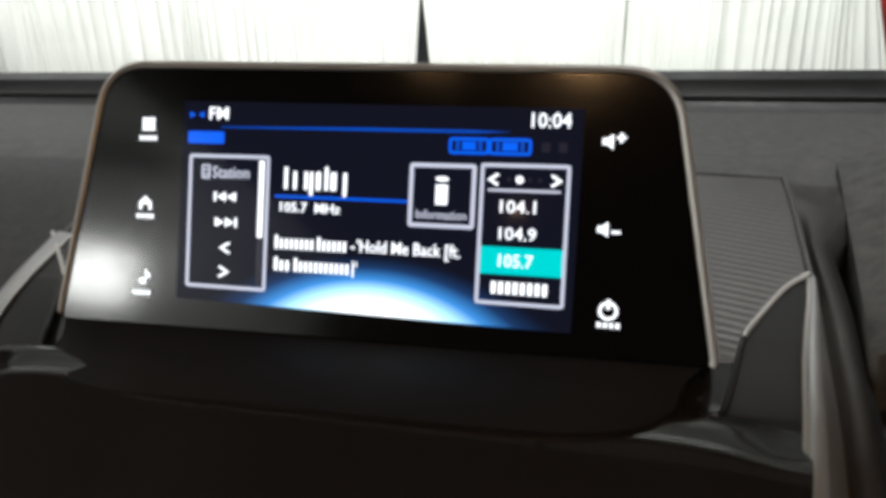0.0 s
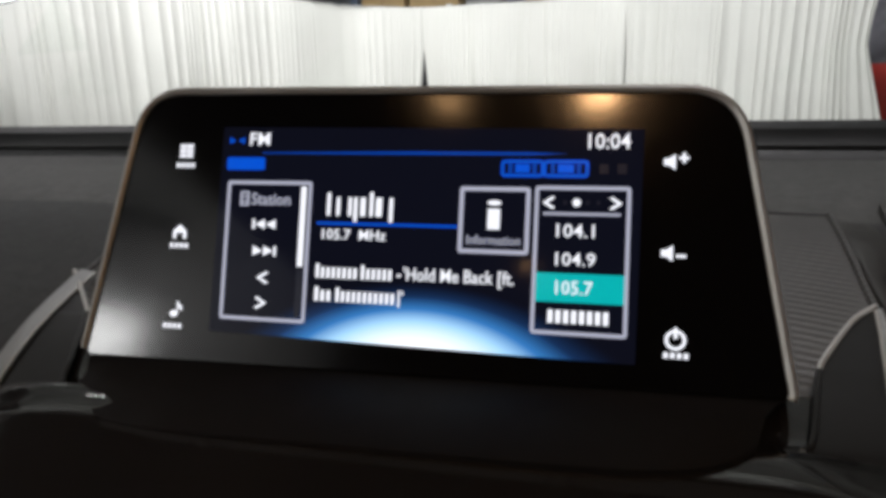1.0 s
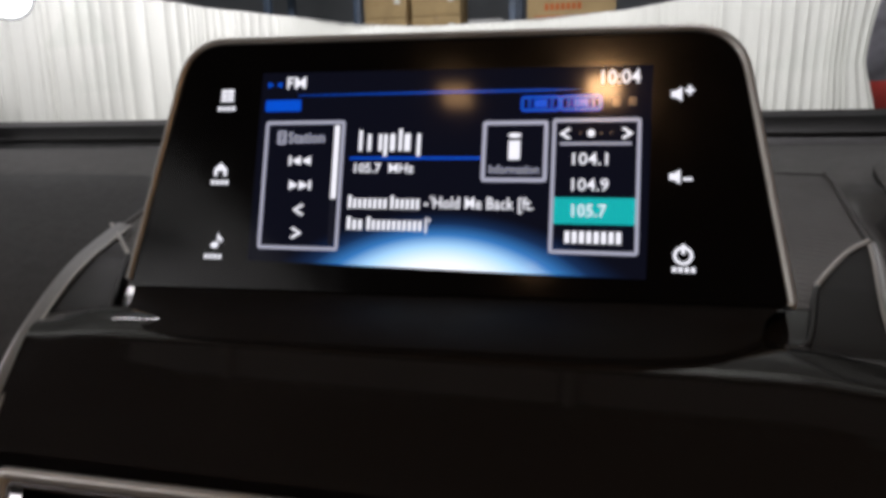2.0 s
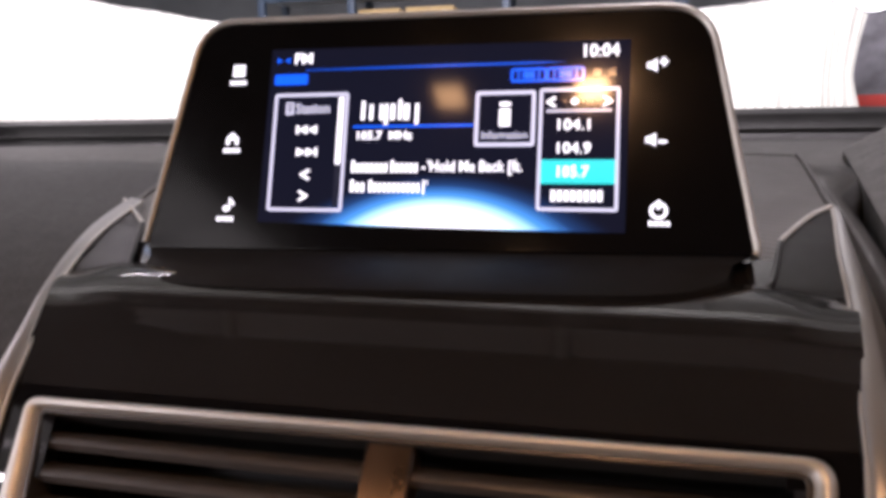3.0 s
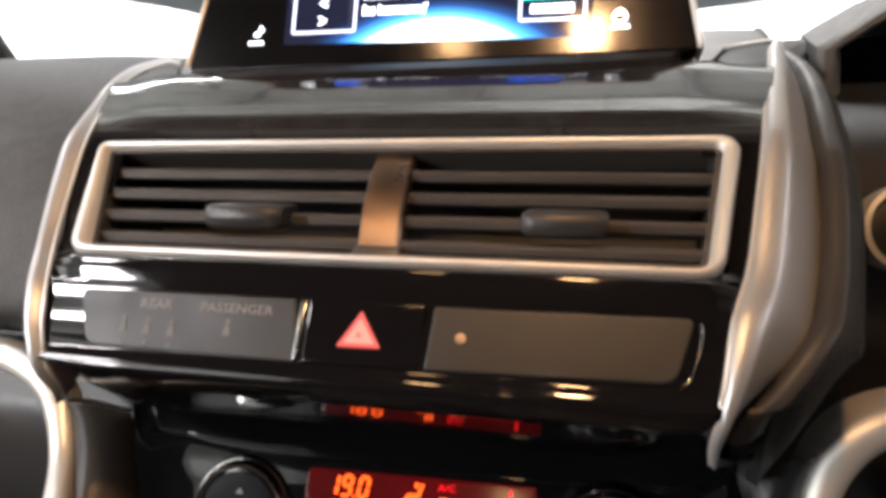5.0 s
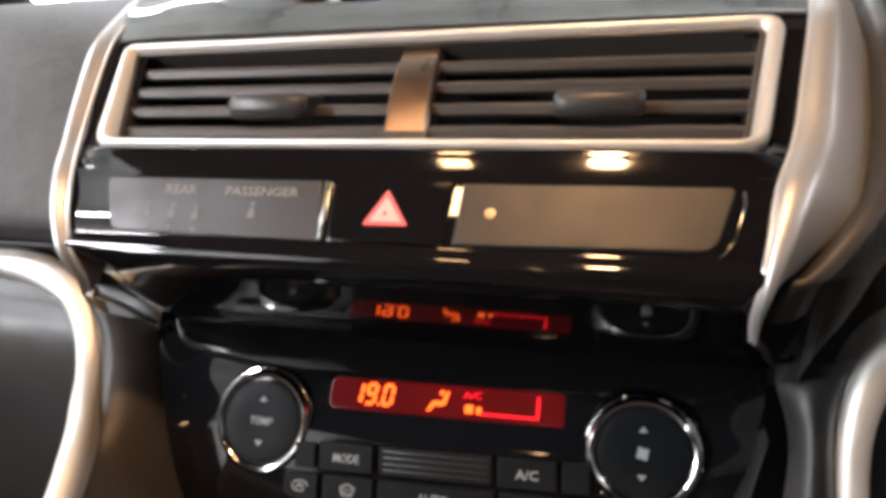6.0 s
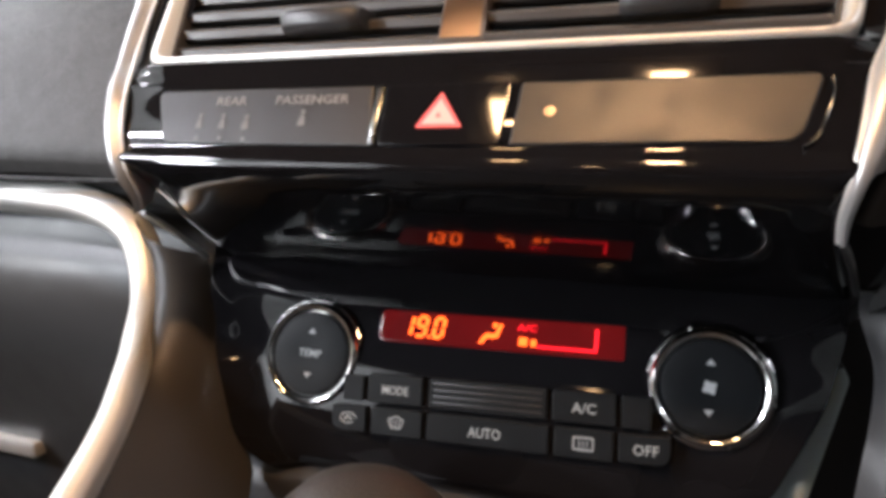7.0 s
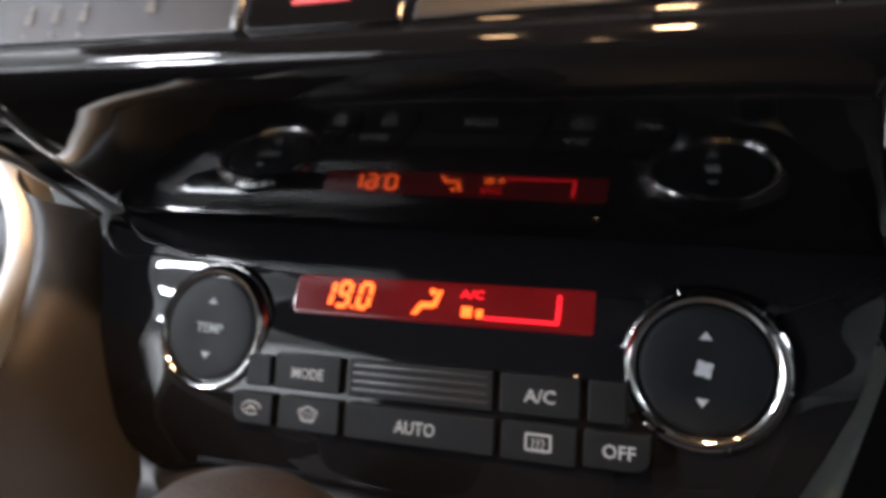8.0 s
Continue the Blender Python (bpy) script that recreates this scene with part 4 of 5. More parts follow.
for k in range(41):
    q = 2 * k / 40 - 1
    a = SCREEN @ Vector((-0.0140 + 0.1300 * q, -0.0476 + 0.0018 * q, -0.0008))
    out = (1 - abs(q) ** 7) ** 0.5
    b = Vector((-0.0150 + 0.1235 * q, a.y - 0.004 - 0.034 * out, a.z - 0.002 - 0.0050 * out))
    hull.append([SCREEN @ Vector((-0.0140 + 0.1290 * q, -0.0460, -0.020)), a, a.lerp(b, 0.5) + Vector((0, -0.0008, 0.0010)), a.lerp(b, 0.94) + Vector((0, -0.0004, 0.0004)), b, b + Vector((0, 0.004, -0.012))])
part("chin", grid(hull), CHIN, display, "matt black sloped chin", smooth=60)
for x in (-0.080, -0.066, 0.052):
    part("screw", lathe([(0.0014, -0.002), (0.0014, 0.0004), (0.0009, 0.0007), (0.0003, 0.0006)], Matrix.Translation((x, 0.1700, 0.9796)) @ pose(0, 0, 0, 35), 12), CHROME, display)
# silver edge from the left foot over the top to the right foot
n_face = len(FACE)
edge_rows = []
seq = [FACE[i] for i in range(13, n_face)] + [FACE[0]]
for i, p in enumerate(seq):
    a, b = seq[max(i - 1, 0)], seq[min(i + 1, len(seq) - 1)]
    t = (b - a).normalized()
    o = Vector((t.y, -t.x))
    edge_rows.append([SCREEN @ Vector((*(p + o * d), w)) for d, w in ((-0.0004, -0.002), (-0.0002, 0.0006), (0.0010, 0.0014), (0.0024, 0.0006), (0.0030, -0.003), (0.0028, -0.012), (0.0, -0.0125))])
part("silver_edge", grid(edge_rows, True, True), SATIN, display, "thin satin silver edge")
part("stand", block(-0.075, 0.055, -0.075, -0.020, -0.095, -0.024, 0.008, SCREEN), MATTE, display)

# the lit picture
LIFT = 0.00010
picture = part("lit_picture", slab(rect(-0.0895, 0.0690, -0.0372, 0.0425), SCREEN @ pose(0, 0, 0, 0, 0, -0.6), 0.0004, -0.002, 0.0001), LCD, display, "lit radio page with a blue glow")
UI = SCREEN @ pose(0, 0, 0.0005)


def flat(poly, lift=LIFT, thick=0.00012):
    return slab([Vector(p) for p in poly], UI, lift + thick, lift, 0.00003)


def outline(x0, x1, y0, y1, w=0.0011, r=0.0014, lift=LIFT, tilt=0.0):
    o = rounded([(x0 + tilt, y0), (x1 + tilt, y0), (x1, y1), (x0, y1)], r, 4)
    return band(o, inset(o, w), UI, lift + 0.00014, lift, 0.00003)


def ui(name, bm, material, parent=None, label=""):
    return part(name, bm, material, parent or picture, label, smooth=0)


ui("mode_mark", join(flat([(-0.0860, 0.0368), (-0.0835, 0.0380), (-0.0860, 0.0393)]), flat([(-0.0798, 0.0368), (-0.0823, 0.0380), (-0.0798, 0.0393)])), UI_BLUE)
ui("word_mark", words("FM", -0.0772, -0.0690, 0.0362, 0.0410, UI), UI_WHITE)
ui("clock_reading", words("10:04", 0.0510, 0.0650, 0.0348, 0.0402, UI), UI_WHITE)
ui("header_line", flat([(-0.0720, 0.0330), (-0.01, 0.0327), (0.030, 0.0326), (0.0440, 0.0331), (0.030, 0.0336), (-0.01, 0.0338), (-0.0720, 0.0334)]), UI_LINE, label="thin blue line")
ui("source_chip", flat(rounded(rect(-0.0866, -0.0706, 0.0266, 0.0314), 0.0008, 3)), UI_BLUE, label="blue chip")
for x0, x1 in ((0.0210, 0.0361), (0.0358, 0.0514)):
    chip = ui("chip", outline(x0, x1, 0.0248, 0.0309, 0.0011, 0.0016), UI_BLUE, label="blue outlined chip")
    ui("chip_bar", flat(rect(x0 + 0.0050, x1 - 0.0050, 0.0264, 0.0294)), UI_BLUE, chip)
    for q in (x0 + 0.0026, x1 - 0.0040):
        ui("chip_mark", flat(rect(q, q + 0.0014, 0.0262, 0.0296)), UI_LINE, chip)
for q in (0.0550, 0.0610):
    ui("dim_chip", flat(rect(q, q + 0.0030, 0.0262, 0.0296)), UI_DIM)

menu = ui("station_menu", outline(-0.0857, -0.0504, -0.0312, 0.0223, 0.0013), UI_SOFT, label="pale outlined menu")
ui("scroll_bar", flat(rect(-0.0548, -0.0526, -0.0100, 0.0203)), UI_WHITE, menu)
ui("scroll_track", flat(rect(-0.0548, -0.0526, -0.0292, -0.0104)), UI_DIM, menu)
ui("list_mark", join(outline(-0.0800, -0.0762, 0.0126, 0.0182, 0.0008, 0.0004), flat(rect(-0.0791, -0.0771, 0.0140, 0.0146)), flat(rect(-0.0791, -0.0771, 0.0158, 0.0164))), UI_SOFT, menu)
ui("word_mark", words("Station", -0.0750, -0.0590, 0.0130, 0.0176, UI), UI_SOFT, menu)
for y, s in ((0.0056, 1), (-0.0046, -1)):
    cx = -0.0690
    ui("skip_mark", join(flat(rect(cx - s * 0.0047 - 0.0005, cx - s * 0.0047 + 0.0005, y - 0.0019, y + 0.0019)),
                         *[flat([(cx + s * d, y), (cx + s * (d + 0.0040), y - 0.0019), (cx + s * (d + 0.0040), y + 0.0019)]) for d in (-0.0040, 0.0004)]), UI_WHITE, menu)
for y, s in ((-0.0148, 1), (-0.0244, -1)):
    cx = -0.0688
    ui("chevron_mark", flat([(cx - s * 0.0024, y), (cx + s * 0.0016, y - 0.0024), (cx + s * 0.0026, y - 0.0018), (cx - s * 0.0006, y), (cx + s * 0.0026, y + 0.0018), (cx + s * 0.0016, y + 0.0024)]), UI_WHITE, menu)

# station name and song are shown as plain bars where they name someone
for x0, x1, y0, y1 in ((-0.0440, -0.0426, 0.0095, 0.0182), (-0.0402, -0.0388, 0.0095, 0.0166), (-0.0356, -0.0342, 0.0095, 0.0166), (-0.0334, -0.0320, 0.0074, 0.0166), (-0.0308, -0.0288, 0.0095, 0.0166), (-0.0272, -0.0258, 0.0095, 0.0186), (-0.0248, -0.0224, 0.0095, 0.0166), (-0.0196, -0.0182, 0.0074, 0.0166)):
    ui("name_bar", flat(rounded(rect(x0, x1, y0, y1), 0.0006, 3)), UI_WHITE)


def bars(x0, x1, y0, y1, parent=None):
    """A word as a row of narrow upright bars, the first one taller."""
    n = max(2, round((x1 - x0) / 0.0021))
    w = (x1 - x0) / n
    for k in range(n):
        ui("name_bar", flat(rect(x0 + k * w, x0 + k * w + w * 0.62, y0, y1 + (0.0012 if k == 0 else 0.0))), UI_WHITE, parent)


ui("station_line", flat(rect(-0.0476, 0.0062, 0.0062, 0.0071)), UI_BLUE, label="blue line")
ui("frequency", words("105.7  MHz", -0.0452, -0.0204, 0.0007, 0.0045, UI), UI_WHITE)
for x0, x1 in ((-0.0470, -0.0300), (-0.0292, -0.0166)):
    bars(x0, x1, -0.0138, -0.0098)
ui("dash_mark", flat(rect(-0.0154, -0.0138, -0.0122, -0.0114)), UI_WHITE)
ui("song_title", words("'Hold Me Back [ft.", -0.0128, 0.0272, -0.0148, -0.0086, UI), UI_WHITE)
for x0, x1 in ((-0.0470, -0.0398), (-0.0386, -0.0152)):
    bars(x0, x1, -0.0224, -0.0184)
ui("bracket_mark", join(flat(rect(-0.0146, -0.0139, -0.0232, -0.0172)), flat(rect(-0.0132, -0.0127, -0.0190, -0.0172))), UI_WHITE)

info = ui("information_tile", outline(0.0066, 0.0318, -0.0026, 0.0212, 0.0015), UI_SOFT, label="pale outlined information tile")
ui("letter_mark", words("i", 0.0166, 0.0218, 0.0060, 0.0164, UI), UI_WHITE, info)
ui("word_mark", words("Information", 0.0098, 0.0288, 0.0006, 0.0038, UI), UI_SOFT, info)

presets = ui("preset_list", outline(0.0334, 0.0657, -0.0295, 0.0218, 0.0013), UI_SOFT, label="pale outlined preset list")
for cx, s in ((0.0382, 1), (0.0608, -1)):
    y = 0.0160
    ui("chevron_mark", flat([(cx - s * 0.0022, y), (cx + s * 0.0012, y - 0.0023), (cx + s * 0.0021, y - 0.0017), (cx - s * 0.0004, y), (cx + s * 0.0021, y + 0.0017), (cx + s * 0.0012, y + 0.0023)]), UI_WHITE, presets)
for cx, r, mt in ((0.0438, 0.0008, UI_DIM), (0.0477, 0.0014, UI_WHITE), (0.0514, 0.0008, UI_DIM), (0.0550, 0.0008, UI_DIM)):
    ui("page_dot", flat([(cx + r * math.cos(k * math.tau / 14), 0.0161 + r * math.sin(k * math.tau / 14)) for k in range(14)]), mt, presets)
ui("list_line", flat(rect(0.0364, 0.0624, 0.0117, 0.0126)), UI_SOFT, presets)
ui("preset_number", words("104.1", 0.0412, 0.0540, 0.0040, 0.0086, UI), UI_WHITE, presets)
ui("preset_number", words("104.9", 0.0412, 0.0546, -0.0058, -0.0012, UI), UI_WHITE, presets)
ui("chosen_preset", flat(rect(0.0348, 0.0644, -0.0183, -0.0084)), UI_TEAL, presets, "teal highlighted preset")
ui("preset_number", words("105.7", 0.0416, 0.0540, -0.0156, -0.0110, UI, 0.0006), UI_WHITE, presets)
for k in range(8):
    ui("name_bar", flat(rounded(rect(0.0392 + k * 0.00265, 0.0410 + k * 0.00265, -0.0255, -0.0210), 0.0003, 2)), UI_WHITE, presets)

# touch keys beside the picture
def key(name, bm):
    mid = sum((v.co for v in bm.verts), Vector()) / len(bm.verts)
    bmesh.ops.scale(bm, vec=(0.85, 0.85, 0.85), space=Matrix.Translation(-mid), verts=bm.verts)
    return part(name, bm, UI_WHITE, display, "white lit touch key", smooth=0)


def caption(cx, cy):
    return [flat(rect(cx - 0.0046 + k * 0.0025, cx - 0.0046 + k * 0.0025 + 0.0017, cy - 0.0011, cy + 0.0011)) for k in range(4)]


key("apps_key", join(*[flat(rounded(rect(-0.1083 + i * 0.0036, -0.1083 + i * 0.0036 + 0.0032, 0.0310 + j * 0.0022, 0.0310 + j * 0.0022 + 0.0018), 0.0003, 2)) for i in range(2) for j in range(3)], *caption(-0.1050, 0.0274)))
key("home_key", join(flat([(-0.1088, -0.0008), (-0.1072, -0.0008), (-0.1072, 0.0018), (-0.1036, 0.0018), (-0.1036, -0.0008), (-0.1020, -0.0008), (-0.1020, 0.0028), (-0.1054, 0.0058), (-0.1088, 0.0028)]), *caption(-0.1054, -0.0040)))
key("audio_key", join(flat([(-0.1056 + 0.0020 * math.cos(k * math.tau / 12), -0.0302 + 0.0015 * math.sin(k * math.tau / 12)) for k in range(12)]), flat(rect(-0.1042, -0.1036, -0.0302, -0.0244)),
                      flat([(-0.1042, -0.0244), (-0.1014, -0.0270), (-0.1018, -0.0290), (-0.1036, -0.0266)]), *caption(-0.1060, -0.0358)))
for cy, up in ((0.0303, 1), (-0.0002, 0)):
    speaker = flat([(0.0752, cy - 0.0014), (0.0770, cy - 0.0014), (0.0796, cy - 0.0032), (0.0796, cy + 0.0032), (0.0770, cy + 0.0014), (0.0752, cy + 0.0014)])
    q = cy + (0.0016 if up else -0.0010)
    bars = [flat(rect(0.0808, 0.0846, q - 0.0006, q + 0.0006))] + ([flat(rect(0.0821, 0.0833, q - 0.0020, q + 0.0020), 0.00025)] if up else [])
    key("volume_key", join(speaker, *bars))
ring = [Vector((0.0811 + 0.0040 * math.cos(k * math.tau / 24), -0.0286 + 0.0040 * math.sin(k * math.tau / 24))) for k in range(24)]
key("power_key", join(band(ring, inset(ring, 0.0013), UI, LIFT + 0.00012, LIFT, 0.00003), flat(rect(0.0804, 0.0818, -0.0280, -0.0238), 0.0003), *caption(0.0814, -0.0346)))

# ---------------------------------------------------------------- lower console


def strap(name, centre, widths, depth, material, parent, label="", front=(0, -1, 0)):
    """A smooth bent bar: centre line points and its half width across, thick behind its front."""
    pts = spline(centre, 56)
    ws = along([[w, k / 10] for k, w in enumerate(widths)], 56)
    n = Vector(front).normalized()
    rows = []
    for i, p in enumerate(pts):
        t = (pts[min(i + 1, 56)] - pts[max(i - 1, 0)])
        o = n.cross(t).normalized()
        w = ws[i][0]
        rows.append([p - o * w - n * depth, p - o * w - n * 0.003, p - o * (w * 0.8), p - o * (w * 0.4) + n * 0.0014, p + n * 0.002, p + o * (w * 0.4) + n * 0.0014, p + o * (w * 0.8), p + o * w - n * 0.003, p + o * w - n * depth])
    return part(name, grid(rows), material, parent, label, smooth=70)


left = thing("console_trim", (-0.19, 0.09, 0.70), "satin silver bent trim along the passenger side of the console", "trim", group="console trims")
strap("arm", [(-0.40, 0.122, 0.852), (-0.30, 0.115, 0.8540), (-0.235, 0.110, 0.8530), (-0.200, 0.106, 0.8490), (-0.178, 0.102, 0.840), (-0.1675, 0.097, 0.826), (-0.158, 0.086, 0.811), (-0.145, 0.067, 0.802), (-0.132, 0.048, 0.794), (-0.1225, 0.026, 0.780), (-0.114, -0.010, 0.762), (-0.108, -0.060, 0.742)],
      [0.0085, 0.0085, 0.0085, 0.0082, 0.0078, 0.0068, 0.0060, 0.0057, 0.0057, 0.0058, 0.0060, 0.0062], 0.014, SATIN, left, front=(0.30, -0.80, 0.45))
side_l = thing("console_side_panel", (-0.15, 0.09, 0.70), "dark grained console side panel on the passenger side", "console panel", group="console side panels")
rows = []
for (ax, ay, az), (bx, by, bz) in zip(spline([(-0.178, 0.108, 0.845), (-0.165, 0.103, 0.830), (-0.156, 0.093, 0.812), (-0.142, 0.072, 0.798), (-0.130, 0.052, 0.790), (-0.120, 0.028, 0.775), (-0.112, -0.010, 0.755)], 24),
                                      spline([(-0.136, 0.1045, 0.8285), (-0.1330, 0.1035, 0.8240), (-0.1275, 0.0985, 0.8120), (-0.1165, 0.086, 0.789), (-0.104, 0.0785, 0.760), (-0.092, 0.066, 0.735), (-0.088, 0.000, 0.695)], 24)):
    a, b = Vector((ax, ay, az)), Vector((bx, by, bz))
    rows.append([a.lerp(b, min(1.0, u ** 0.8)) + Vector((0, -0.016 * math.sin(u * math.pi) ** 0.8 * (1 - 0.3 * u), 0)) for u in (k / 12 for k in range(13))])
part("skin", grid(rows), SOFT_DARK, side_l, smooth=70)
knee = thing("glove_panel", (-0.45, 0.2, 0.65), "black lower glove-box panel below the dash pad", "dashboard panel")
part("panel", grid([[Vector((x, y + 0.012 * abs(x + 0.4), z)) for x in (-0.8, -0.6, -0.45, -0.35, -0.27, -0.22, -0.18, -0.155)] for y, z in along([(0.114, 0.858), (0.120, 0.846), (0.136, 0.838), (0.134, 0.826), (0.127, 0.810), (0.125, 0.792), (0.129, 0.770), (0.137, 0.745), (0.150, 0.70), (0.18, 0.60), (0.22, 0.50)], 44)]), GLOVE, knee, smooth=70)
part("latch", block(-0.40, -0.331, 0.152, 0.172, 0.663, 0.675, 0.003), SATIN, knee, "silver latch bar")

right = thing("console_trim", (0.16, 0.09, 0.70), "satin silver bent trim along the driver's side of the console", "trim", group="console trims")
strap("arm", [(0.36, 0.125, 0.852), (0.26, 0.120, 0.852), (0.205, 0.115, 0.850), (0.178, 0.110, 0.845), (0.163, 0.106, 0.832), (0.1555, 0.100, 0.812), (0.1545, 0.094, 0.785), (0.158, 0.085, 0.750), (0.17, 0.07, 0.70), (0.19, 0.05, 0.64)],
      [0.0055, 0.006, 0.0066, 0.0074, 0.0075, 0.0062, 0.0058, 0.006, 0.008, 0.009], 0.02, SATIN, right)
side_r = thing("console_side_panel", (0.14, 0.09, 0.70), "dark grained console side panel on the driver's side", "console panel", group="console side panels")
rows = []
for (ax, ay, az), (bx, by, bz) in zip(spline([(0.160, 0.112, 0.836), (0.151, 0.106, 0.824), (0.148, 0.100, 0.805), (0.150, 0.092, 0.775), (0.155, 0.082, 0.735), (0.172, 0.062, 0.66)], 24),
                                      spline([(0.130, 0.1135, 0.8290), (0.1295, 0.1080, 0.8215), (0.1335, 0.1010, 0.8060), (0.1325, 0.0950, 0.7870), (0.129, 0.0885, 0.760), (0.121, 0.076, 0.64)], 24)):
    a, b = Vector((ax, ay, az)), Vector((bx, by, bz))
    rows.append([a.lerp(b, k / 8) + Vector((0, -0.007 * math.sin(k / 8 * math.pi), 0)) for k in range(9)])
# darker skin than the passenger side's, its shade put into the colour
part("skin", grid(rows), MATTE, side_r, smooth=70)
# the panel's lit edge as a separate pale strip
rows = []
for k, p in enumerate(spline([(0.1290, 0.1178, 0.8005), (0.1272, 0.1160, 0.793), (0.1225, 0.1115, 0.775), (0.1170, 0.1062, 0.755), (0.1085, 0.098, 0.722), (0.100, 0.090, 0.690)], 24)):
    w = 0.0047 * min(1.0, 0.25 + k / 5)
    p = p + Vector((-0.0015, 0, 0))
    rows.append([p + Vector((w * c, -0.0030 * d, 0.0)) for c, d in ((-1.1, -2.2), (-1, 0), (-0.7, 0.8), (0, 1.1), (0.7, 0.7), (1, 0), (1.1, -2.2))])
part("lit_edge", grid(rows), STRIP_SHEEN, side_r, "side panel edge coloured cool grey for the window light on it", smooth=60)
part("bright_clip", tube(spline([(0.1255, 0.104, 0.8325), (0.131, 0.106, 0.8315), (0.137, 0.110, 0.8335)], 8), [0.0012] * 9, 8), CHROME, side_r, "small chrome clip")

console = tagged(part("console_tray", grid([[Vector((x, y, z)) for x in (-0.16, -0.1, -0.05, 0.0, 0.05, 0.1, 0.16)] for y, z in along([(0.082, 0.746), (0.076, 0.742), (0.072, 0.725), (0.06, 0.705), (0.03, 0.697), (-0.05, 0.69), (-0.3, 0.685), (-0.6, 0.68)], 24)]), MATTE),
                 "matt black console tray below the climate panel", "console")
shifter = thing("gear_lever", (-0.02, 0.029, 0.697), "brown-grey leather gear lever with a rounded top", "gear lever")
STICK = pose(-0.020, 0.029, 0.697, 0, 0, 0)
part("knob", lathe([(0.010, 0.022), (0.016, 0.026), (0.024, 0.038), (0.0295, 0.051), (0.0305, 0.060), (0.027, 0.070), (0.019, 0.0772), (0.009, 0.0798), (0.001, 0.0802)], STICK @ Matrix.Diagonal((1.05, 0.9, 1, 1)), 40), LEATHER, shifter, "leather knob")
part("stalk", lathe([(0.012, 0.0), (0.008, 0.010), (0.007, 0.028)], STICK, 20), CHROME, shifter)
part("boot", lathe([(0.045, -0.002), (0.040, 0.006), (0.026, 0.012), (0.012, 0.016), (0.0075, 0.017)], STICK, 28), SOFT_DARK, shifter)

# ---------------------------------------------------------------- cabin shell
roof_rows = [[Vector((x, y, z - 0.05 * (abs(x) / 0.62) ** 3)) for x in (-0.62, -0.5, -0.3, -0.1, 0.1, 0.3, 0.5, 0.62)] for y, z in ((0.276, 1.384), (0.21, 1.406), (0.0, 1.440), (-0.4, 1.455), (-1.0, 1.45), (-1.6, 1.40))]
lining = part("headliner", grid(roof_rows), LINING)
tagged(lining, "fabric roof lining, coloured dark to keep its reflection dim", "roof lining", kind="structure")
tagged(part("roof_panel", grid([[p + Vector((0, 0, 0.03)) for p in row] for row in roof_rows]), MATTE), "dark outer roof panel of the car", "roof", kind="structure")
# pale bead added so its mirror image draws a line across the deck
tagged(part("windscreen_header", tube([Vector((x, 0.284 - 0.02 * (x / 0.62) ** 2, 1.378 - 0.05 * (abs(x) / 0.62) ** 3)) for x in (-0.62, -0.5, -0.3, -0.1, 0.1, 0.3, 0.5, 0.62)], 0.0095, 10), CLOTH), "unseen pale bead at the windscreen top, added to mirror as a line", "trim", kind="structure")
# visors, panel and strips are out of view, added for the deck's reflection
for x0, x1 in ((-0.585, -0.330), (0.042, 0.420)):
    visor = thing("sun_visor", ((x0 + x1) / 2, 0.25, 1.375), "unseen pale sun visor added for the deck to mirror", "sun visor", group="sun visors")
    fold = pose(0, 0.252, 1.379, -18)
    part("pad", slab(rounded(rect(x0, x1, -0.085, 0.0), 0.012, 6), fold @ Matrix.Scale(-1, 4, (0, 0, 1)), 0.006, -0.008, 0.004), VISOR, visor)
    part("hinge_rod", tube([fold @ Vector((x, -0.010, -0.004)) for x in (x0 - 0.012, x1 + 0.008)], 0.004, 8), GREY_BOX, visor, "pale hinge rod")
front_panel = part("roof_front_panel", slab(rounded(rect(-0.312, 0.022, -0.085, 0.0), 0.006, 5), pose(0, 0.252, 1.379, -18) @ Matrix.Scale(-1, 4, (0, 0, 1)), 0.004, -0.006, 0.002), VISOR)
tagged(front_panel, "unseen pale panel added for the deck to mirror", "roof panel", kind="structure")
for x in (-0.321, 0.032):
    tagged(part("trim", tube([pose(0, 0.252, 1.379, -18) @ Vector((x, y, -0.004)) for y in (-0.088, -0.04, 0.004)], 0.007, 8), CLOTH), "unseen pale strip added to mirror as a line in the deck", "trim", kind="structure")
lamp_box = thing("overhead_console", (-0.037, -0.26, 1.44), "dark overhead console with two warm map lamps", "overhead lamp")
part("case", block(-0.19, 0.116, -0.325, -0.195, 1.419, 1.452, 0.010), LINING, lamp_box)
for lx, ly in ((0.056, -0.26), (-0.130, -0.27)):
    part("lens", block(lx - 0.020, lx + 0.020, ly - 0.025, ly + 0.025, 1.4183, 1.4215, 0.0004), LAMP_WARM, lamp_box, "glowing warm lens")
dome = thing("dome_lamp", (-0.075, -0.87, 1.43), "small warm dome lamp in the roof lining", "ceiling lamp")
part("case", block(-0.13, -0.02, -0.92, -0.82, 1.418, 1.455, 0.008), LINING, dome)
part("lens", block(-0.088, -0.062, -0.881, -0.859, 1.4172, 1.420, 0.0004), LAMP_WARM, dome)
